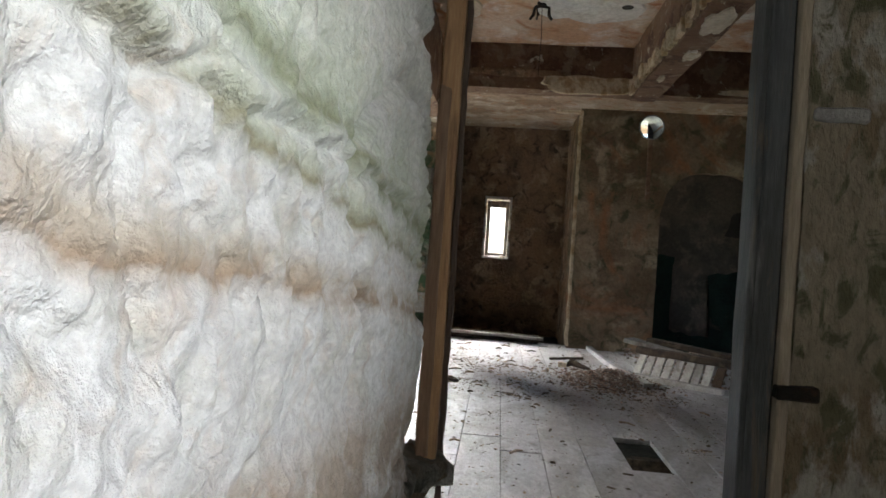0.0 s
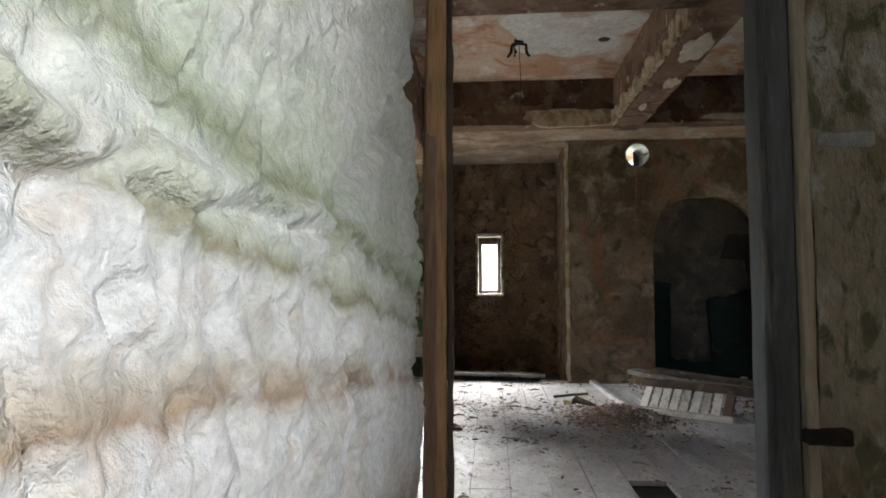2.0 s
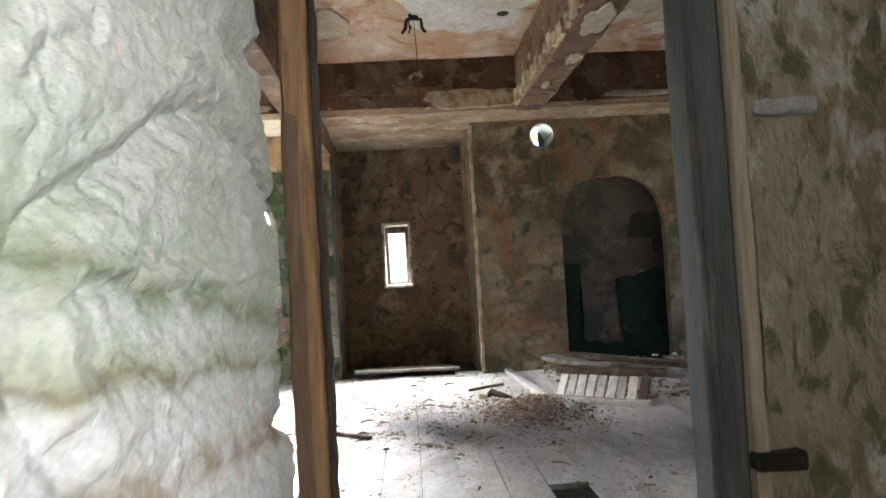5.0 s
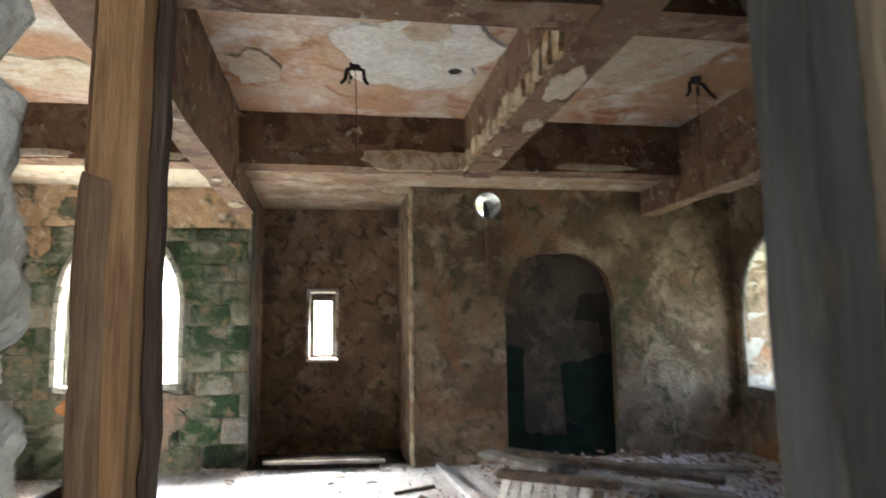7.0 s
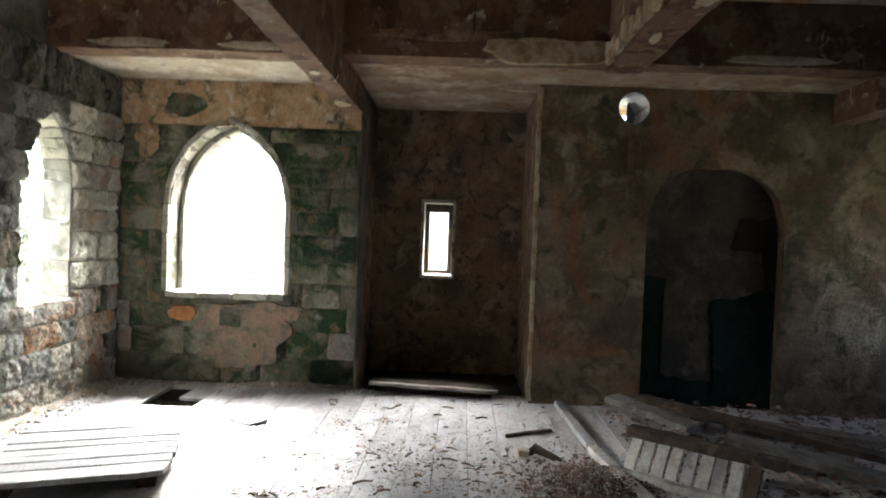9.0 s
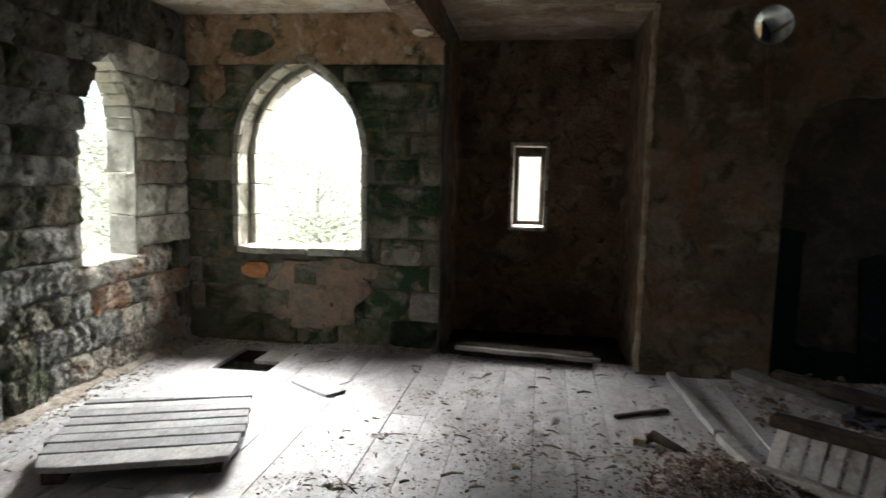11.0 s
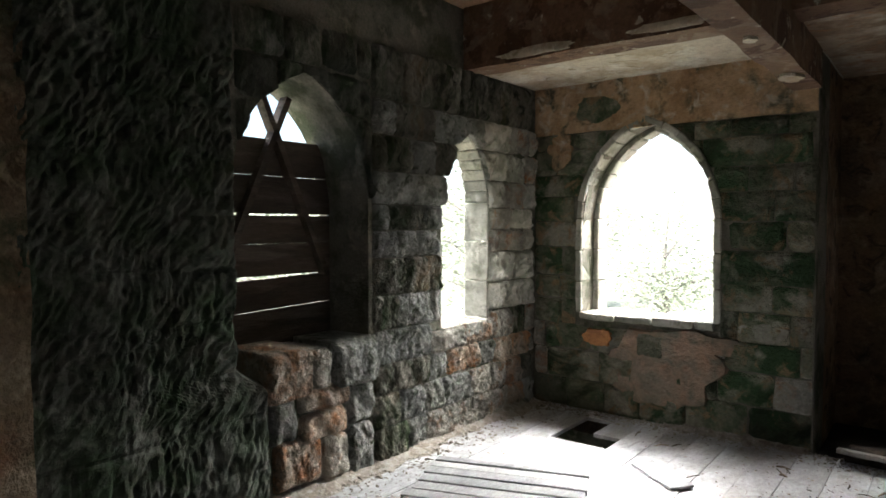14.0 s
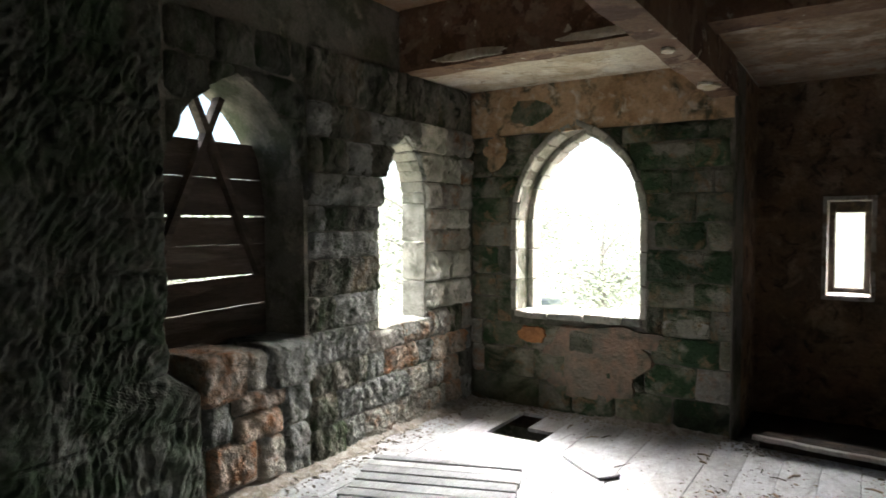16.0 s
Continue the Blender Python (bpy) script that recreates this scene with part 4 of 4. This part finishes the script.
while len(spots) < 8000:
    x, y = r.gauss(2.5, 1.2), r.uniform(-5.6, 0.0)
    if r.random() < 0.6:
        cx, cy, cr = r.choice(clumps)
        x, y = r.gauss(cx, cr), r.gauss(cy, cr * 0.7)
    if -0.4 < x < 6.6 and -5.8 < y < 0 and not hole_at(x, y) and not (x < 1.25 and -2.9 < y < -1.3):
        spots.append((x, y, 0.001, r.uniform(0.0025, 0.010) * (2.6 if r.random() < 0.05 else 1)))
scatter("wood_chips", "scattered dark wood chips and dry litter on the boards", M_LITTER, spots, 5, 0.5)
spots = []
while len(spots) < 2600:
    x, y = r.gauss(3.48, 0.2), r.gauss(-2.15, 0.28)
    h = max(0.0, 0.11 - 0.13 * math.hypot((x - 3.55) / 0.45, (y + 2.1) / 0.5))
    spots.append((x, y, h * r.random(), r.uniform(0.005, 0.02)))
for i in range(1100):
    x, y = r.uniform(3.9, 6.6), r.uniform(-2.1, -0.3)
    spots.append((x, y, 0.1 * r.random() * max(0, (y + 2.1) / 1.8), r.uniform(0.008, 0.04)))
scatter("rubble", "heap of brown plaster rubble and broken lath", M_CRUMB, spots, 6, 0.8)
spots = []
for i in range(4200):
    if r.random() < 0.55:
        y = r.uniform(-5.5, -0.05)
        x = -0.47 + abs(r.gauss(0, 0.2))
    else:
        x = r.uniform(-0.45, 3.3)
        y = -0.02 - abs(r.gauss(0, 0.10))
    spots.append((x, y, 0.0, r.uniform(0.004, 0.012) * (2.2 if r.random() < 0.08 else 1)))
scatter("wall_crumbs", "crumbled mortar and stone chips along the wall foot", M_SAND, spots, 7, 0.8)
spots = [(r.uniform(2.25, 4.1), r.uniform(-6.4, -5.75), -0.02, r.uniform(0.008, 0.04)) for i in range(800)]
scatter("threshold_rubble", "dark earth and stone rubble across the threshold", M_EARTH, spots, 8, 0.8)



def drift(name, label, along, wide, tall, seed):
    """A low bank of crumbled mortar and sand against the foot of a wall; along(u, out) gives the plan."""
    nu, nv = 150, 10
    verts, faces = [], []
    for i in range(nu + 1):
        reach = wide * (0.65 + 0.6 * noise.noise(Vector((i * 0.09, seed, 0))) + 0.25 * noise.noise(Vector((i * 0.4, seed, 3))))
        for j in range(nv + 1):
            v = j / nv
            x_, y_ = along(i / nu, reach * v)
            h = tall * (1 - v) ** 1.6 * (0.8 + 0.7 * noise.noise(Vector((x_ * 4, y_ * 4, seed)))) + 0.012 * noise.noise(Vector((x_ * 30, y_ * 30, seed))) * (1 - v) + 0.004 * (1 - v) - 0.006 * v
            verts.append((x_, y_, h))
    for i in range(nu):
        for j in range(nv):
            k = i * (nv + 1) + j
            faces.append((k, k + 1, k + nv + 2, k + nv + 1))
    return tagged(part(name, mesh_of(name, verts, faces), M_SAND), label, "sand", "", "stuff")


drift("sand_drift", "bank of sand and crumbled mortar along the stone wall", lambda u, out: (-0.5 + out, -5.6 + 5.55 * u), 0.28, 0.07, 3.0)
drift("sand_drift", "thin bank of sand and plaster dust under the pointed window", lambda u, out: (0.72 + 1.0 * u, 0.0 - out), 0.17, 0.05, 8.0)


def twigs(count, seed):
    """Splinters and twigs strewn over the boards."""
    r_ = random.Random(seed)
    bm = bmesh.new()
    while count:
        x, y = r_.gauss(2.5, 0.8), r_.gauss(-1.8, 1.0)
        if not (-0.3 < x < 5 and -4.5 < y < -0.1) or hole_at(x, y) or (x < 1.25 and -2.9 < y < -1.3):
            continue
        a, ln = r_.uniform(0, math.tau), r_.uniform(0.03, 0.12)
        dx, dy = math.cos(a) * ln / 2, math.sin(a) * ln / 2
        k_ = r_.uniform(-0.15, 0.15)
        t_ = r_.uniform(0.003, 0.008)
        rod(bm, [(x - dx, y - dy, t_), (x - dy * k_, y + dx * k_, t_ + 0.006), (x + dx, y + dy, t_)], [t_, t_, t_ * 0.6], 5)
        count -= 1
    return tagged(part("twigs", bm, M_LITTER), "dark twigs and wood splinters strewn on the floor", "twigs", "", "stuff")


twigs(95, 4)
curl = thing("debris_lump", "dark curled lump of bark on the floorboards", "debris")
bm = bmesh.new()
rod(bm, [(3.17, -1.62, 0.02), (3.22, -1.60, 0.05), (3.30, -1.66, 0.03), (3.38, -1.70, 0.015)], [0.02, 0.035, 0.025, 0.01], 8)
part("bark", bm, M_DARKWOOD, curl)
chunk = thing("plaster_chunk", "pale broken chunk of plaster on the floor", "debris")
bm = bmesh.new()
box(bm, (3.10, -1.66, 0.0), (3.17, -1.60, 0.045), None, 0.03, 0.014, 20)
part("chunk", bm, M_SLAB, chunk)

# ---- outside ----
bm = bmesh.new()
bmesh.ops.create_grid(bm, x_segments=40, y_segments=40, size=400)
for v in bm.verts:
    q = v.co.length
    v.co.z = -4.2 + max(0, q - 25) * 0.05 * (1 + 0.5 * noise.noise(v.co * 0.01)) if q < 200 else -4.2 + 175 * 0.05
tagged(part("ground", bm, M_GRASS), "rough green hillside, paled for glare, falling and rising beyond the building", "ground", "", "structure")


def tree(x, y, h, seed):
    rr = random.Random(seed)
    t = thing("tree", "broadleaf tree with an airy green crown paled for glare", "tree", "", "trees outside", pose(x, y, -4.2 + max(0, math.hypot(x, y) - 25) * 0.05))
    bm = bmesh.new()
    rod(bm, [(0, 0, -0.5), (0.1, 0, h * 0.3), (-0.1, 0.15, h * 0.6), (0.1, 0.1, h * 0.95)], [0.22, 0.17, 0.10, 0.03])
    tips = []
    for i in range(9):
        a, z = rr.uniform(0, math.tau), h * rr.uniform(0.3, 0.8)
        ln = h * rr.uniform(0.18, 0.36)
        end = Vector((math.cos(a) * ln, math.sin(a) * ln, z + ln * 0.5))
        rod(bm, [(0, 0, z), tuple((Vector((0, 0, z)) + end) / 2 + Vector((0, 0, 0.15))), tuple(end)], [0.07, 0.045, 0.015], 6)
        tips += [end, (end + Vector((0, 0, z))) / 2]
    tips.append(Vector((0, 0, h * 0.95)))
    part("trunk", bm, M_BARK, t)
    verts, faces = [], []
    for i in range(3600):
        c = rr.choice(tips) + Vector((rr.gauss(0, 0.62), rr.gauss(0, 0.62), rr.gauss(0, 0.5))) * (h / 6)
        n_ = Vector((rr.gauss(0, 1), rr.gauss(0, 1), rr.gauss(0.6, 1))).normalized()
        q = n_.to_track_quat("Z", "Y")
        s = rr.uniform(0.05, 0.11)
        k = len(verts)
        verts += [c + q @ Vector(p) * s for p in ((-1, 0, 0), (0, -0.55, 0.1), (1, 0, 0), (0, 0.55, 0.1))]
        faces.append((k, k + 1, k + 2, k + 3))
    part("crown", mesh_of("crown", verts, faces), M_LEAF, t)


for i, (x, y, h) in enumerate(((-9, 13.5, 7.5), (-13, 17, 8.5), (-7.5, 23.2, 6.4), (-14, 30, 6.5), (-3, 34, 6.0), (-17, 8, 7.0), (-20, 14, 8.0), (-26, 10, 8.5), (-18, -2, 7.0), (22, 3, 6.5))):
    tree(x, y, h, 40 + i)

# ---- floorboards ----
x, w = -0.50, 0.218
fr = random.Random(12)
while x < 6.85:
    ends = [-5.94, fr.uniform(-4.6, -2.6), 0.45 if x > 1.7 else 0.0]
    if fr.random() < 0.4:
        ends.insert(2, fr.uniform(-2.2, -1.1))
    if x > 1.6 and x < 3.3:
        ends[-1] = -0.03
    spans = list(zip(ends, ends[1:]))
    out = []
    for a, b in spans:
        for hx0, hx1, hy0, hy1 in ((0.15, 0.37, -0.78, -0.22), (0.37, 0.59, -0.77, -0.50), (3.10, 3.32, -4.5, -3.97)):
            if x + w / 2 > hx0 and x + w / 2 < hx1 and a < hy1 and b > hy0:
                j = fr.uniform(-0.05, 0.06)
                if hy0 + j - a > 0.05:
                    out.append((a, hy0 + j))
                a = hy1 + fr.uniform(-0.06, 0.04)
        if b - a > 0.05:
            out.append((a, b))
    for a, b in out:
        bm = bmesh.new()
        dz = fr.uniform(-0.004, 0.003)
        box(bm, (x + 0.0015, a + 0.002, -0.032), (x + w - 0.0015, b - 0.002, dz), None, None, 0, 4, 0.002)
        part("floorboard", bm, M_FLOOR, floor)
    x += w
for y in (-5.0, -4.2, -3.3, -2.4, -1.5, -0.9, -0.1):
    bm = bmesh.new()
    box(bm, (-0.48, y - 0.03, -0.16), (6.8, y + 0.03, -0.034))
    part("joist", bm, M_DARKWOOD, floor)


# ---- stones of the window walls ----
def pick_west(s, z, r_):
    # stone tones also carry light: dim far left and high up, grey nearer
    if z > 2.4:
        return M_STONE_DIM if s < -1.7 else M_STONE
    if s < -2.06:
        return M_STONE_DIM
    # paler stones by the corner stand in for strong daylight there
    if s > -0.75 and z > 0.8:
        return M_STONE_BARE if r_.random() < 0.4 else M_STONE_PALE
    if z < 0.8 and s > -1.4 and r_.random() < 0.75:
        return M_STONE_RED if r_.random() < 0.4 else M_STONE_BARE
    return M_STONE_GREY if r_.random() < 0.7 else M_STONE


def pick_north(s, z, r_):
    if z < 0.8 and r_.random() < 0.3:
        return M_STONE_BARE
    return M_STONE_GREEN


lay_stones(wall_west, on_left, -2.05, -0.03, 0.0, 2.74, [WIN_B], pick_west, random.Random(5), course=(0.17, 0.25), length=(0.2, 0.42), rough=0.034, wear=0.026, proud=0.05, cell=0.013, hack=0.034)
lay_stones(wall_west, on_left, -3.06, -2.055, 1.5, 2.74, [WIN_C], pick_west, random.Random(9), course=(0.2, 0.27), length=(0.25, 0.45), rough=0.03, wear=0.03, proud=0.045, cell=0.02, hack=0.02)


def hacked_face(place):
    """The stretch of wall beside the boarded window: old blocks hacked over until the joints are all but lost."""
    ny, nz = 104, 210
    verts, faces = [], []
    for j in range(nz + 1):
        z = 2.74 * j / nz
        low = min(1.0, max(0.0, (0.86 - z) / 0.22))
        edge = -3.075 + 0.20 * low * low * (3 - 2 * low) + 0.02 * noise.noise(Vector((1, 5, z * 7)))
        for i in range(ny + 1):
            s = -4.1 + (edge + 4.1) * i / ny
            row = math.floor(z / 0.27)
            joint = min(abs(z / 0.27 - row), 1 - abs(z / 0.27 - row)) * 0.27
            up = (s + row * 0.23) / 0.46 % 1.0
            joint = min(joint, min(up, 1 - up) * 0.46)
            worn = 0.016 * max(0.0, 1 - joint / 0.02) * max(0.0, 0.6 + 1.6 * noise.noise(Vector((s * 2, z * 2, 3))))
            turn = 0.10 * max(0.0, 1 - (edge - s) / 0.05) ** 2
            d = -0.075 + turn + worn + 0.04 * noise.noise(Vector((s * 2.6, z * 2.6, 1))) + 0.018 * noise.noise(Vector((s * 8, z * 8, 1))) + 0.042 * tooling(s, z)
            verts.append(place(s, d, z))
        verts.append(place(edge + 0.005, 0.3, z))
    w_ = ny + 2
    for j in range(nz):
        for i in range(ny + 1):
            k_ = j * w_ + i
            faces.append((k_, k_ + 1, k_ + w_ + 1, k_ + w_))
    return mesh_of("hacked_face", verts, faces)


part("hacked_face", hacked_face(on_left), M_HACKED, wall_west, "mossy stonework, darkened overall, covered in slanting pick marks")
lay_stones(wall_north, on_front, -0.46, 1.735, 0.0, 2.34, [Arch(-0.055, 1.125, 0.82, 1.62, 2.46)], pick_north, random.Random(6), course=(0.17, 0.27), length=(0.22, 0.5), rough=0.014, wear=0.016, cell=0.03, hack=0.006)
arch_ring(wall_north, on_front, WIN_A, 0.055, -0.03, 0.16, M_STONE_PALE, rng)
arch_ring(wall_north, on_front, WIN_A, 0.05, 0.2, 0.38, M_STONE_PALE, rng, inset=0.05)
arch_ring(wall_west, on_left, WIN_B, 0.075, 0.0, 0.23, M_STONE_PALE, rng, inset=0.012)
arch_ring(wall_east, on_right, WIN_D, 0.06, -0.02, 0.3, M_STONE_PALE, rng)
for o_, pl, wl, dd in ((WIN_A, on_front, wall_north, 0.42), (WIN_B, on_left, wall_west, 0.47), (WIN_D, on_right, wall_east, 0.47)):
    s = o_.s0 - 0.02
    end = -0.34 if o_ is WIN_B else o_.s1
    while s < end - 0.05:
        e = min(end + 0.02, s + rng.uniform(0.22, 0.4))
        if end - e < 0.12:
            e = end + 0.02
        bm = bmesh.new()
        p0, p1 = pl(s + 0.006, -0.045, o_.sill - (0.045 if o_ is WIN_A else 0.09)), pl(e - 0.006, dd, o_.sill + rng.uniform(0.004, 0.02))
        box(bm, tuple(min(a, b) for a, b in zip(p0, p1)), tuple(max(a, b) for a, b in zip(p0, p1)), None, 0.09, 0.012, 9, 0.01, s)
        part("sill_stone", bm, M_STONE_BARE if o_ is not WIN_A else M_STONE_PALE, wl)
        s = e
bm = bmesh.new()
box(bm, (-0.46, -0.022, 2.345), (1.735, -0.002, LOW), None, 0.09, 0.008, 8)
part("plaster_band", bm, M_PLASTER_OCHRE, wall_north, "ochre plaster over the window")

for a, b, lo, hi, m_, out in ((-2.91, -2.60, 0.575, 0.86, M_STONE_RED, 0.10), (-2.585, -2.445, 0.60, 0.83, M_STONE_BARE, 0.085), (-2.41, -2.07, 0.575, 0.855, M_STONE_GREY, 0.10),
                              (-2.87, -2.685, 0.33, 0.59, M_STONE_GREY, 0.06), (-2.675, -2.305, 0.475, 0.61, M_STONE_RED, 0.075), (-2.665, -2.31, 0.295, 0.465, M_STONE_RED, 0.065), (-2.295, -2.06, 0.32, 0.58, M_STONE_GREY, 0.06),
                              (-2.84, -2.505, 0.06, 0.335, M_STONE_RED, 0.065), (-2.495, -2.285, 0.03, 0.29, M_STONE_BARE, 0.055), (-2.275, -2.06, 0.0, 0.315, M_STONE_GREY, 0.055)):
    me = stone_mesh("sill_stone", on_left, a, b, lo, hi, out, 0.35, a * 7, int((b - a) / 0.014), int((hi - lo) / 0.014), rough=0.03, wear=0.05, hack=0.014)
    part("sill_stone", me, m_, wall_west)


def patch(parent, place, s, z, w, h, material, seed, lift=0.034):
    """A ragged skin of plaster left on the stones."""
    bm = bmesh.new()
    n_ = 40
    rim = []
    for i in range(n_):
        a = math.tau * i / n_
        k_ = 1 + 0.38 * noise.noise(Vector((math.cos(a) * 1.6, math.sin(a) * 1.6, seed))) + 0.14 * noise.noise(Vector((math.cos(a) * 6, math.sin(a) * 6, seed)))
        rim.append((s + math.cos(a) * w * k_, z + math.sin(a) * h * k_))
    top = [bm.verts.new(place(u, -lift, v)) for u, v in rim]
    low = [bm.verts.new(place(s + (u - s) * 1.04, 0.0, z + (v - z) * 1.04)) for u, v in rim]
    mid = bm.verts.new(place(s, -lift - 0.006, z))
    for i in range(n_):
        j_ = (i + 1) % n_
        bm.faces.new((top[i], top[j_], mid))
        bm.faces.new((low[i], low[j_], top[j_], top[i]))
    part("plaster_patch", bm, material, parent, "ragged patch of old plaster")


patch(wall_north, on_front, 0.16, 0.63, 0.13, 0.07, M_PLASTER_RUST, 1, 0.044)
patch(wall_north, on_front, 0.68, 0.42, 0.44, 0.27, M_PLASTER_PINK, 2, 0.037)
patch(wall_north, on_front, 0.95, 0.66, 0.3, 0.09, M_PLASTER_PINK, 9, 0.038)
patch(wall_north, on_front, 1.42, 0.80, 0.17, 0.06, M_PLASTER_GREY, 3, 0.042)
patch(wall_north, on_front, 0.12, 2.52, 0.2, 0.1, M_STONE_GREEN, 5, 0.03)
patch(wall_north, on_front, -0.2, 2.2, 0.12, 0.14, M_PLASTER_OCHRE, 6)


def on_cross(s, d, z):
    return Vector((s, -1.085 + d, z))


beam_front = bpy.data.objects["ceiling_beam"]
patch(beam_front, on_cross, 3.30, 2.80, 0.52, 0.10, M_LATH, 11, 0.03)
patch(beam_front, on_cross, 2.5, 2.90, 0.5, 0.04, M_PLASTER_RED, 12, 0.012)
for sx, w_ in ((1.1, 0.25), (4.9, 0.4), (0.2, 0.3)):
    patch(beam_front, on_cross, sx, 2.78, w_, 0.03, M_SLAB, sx, 0.012)


# flaked pale paint under the middle and west beams
for sx, sy, w_, h_, zz, sd in ((3.83, -3.3, 0.09, 0.22, 2.68, 21), (3.86, -2.6, 0.06, 0.10, 2.68, 22), (3.80, -1.9, 0.03, 0.08, 2.68, 23), (1.66, -0.55, 0.06, 0.13, 2.49, 24), (1.67, -1.6, 0.03, 0.05, 2.49, 25)):
    patch(beam_front, lambda s, d, z, zz=zz: Vector((s, z, zz + d * 0.45 - 0.004)), sx, sy, w_, h_, M_SLAB, sd, 0.03)
pier = tagged(rough_box("wall_pier", (-0.5, -5.9, 0.0), (-0.40, -4.06, LOW), M_PLASTER, None, "", None, 0.14, 0.02, 5, 0.0, 4), "brown plastered pier on the stone wall", "wall", "", "structure")


def under_ceiling(s, d, z):
    return Vector((s, z, TOP - 0.003 + d * 0.5))


ceiling = bpy.data.objects["ceiling"]
for sx, sy, w_, h_, m_, sd, up in ((3.10, -2.42, 0.56, 0.62, M_CEIL_WHITE, 31, 0.032), (3.13, -2.83, 0.14, 0.17, M_CEIL_CREAM, 32, 0.044), (1.98, -2.05, 0.17, 0.30, M_CEIL_CREAM, 33, 0.032), (0.55, -1.75, 0.42, 0.34, M_CEIL_CREAM, 34, 0.032),
                                   (4.75, -2.6, 0.42, 0.5, M_CEIL_CREAM, 35, 0.032), (0.35, -3.0, 0.3, 0.45, M_CEIL_CREAM, 36, 0.032)):
    patch(ceiling, under_ceiling, sx, sy, w_, h_, m_, sd, up)
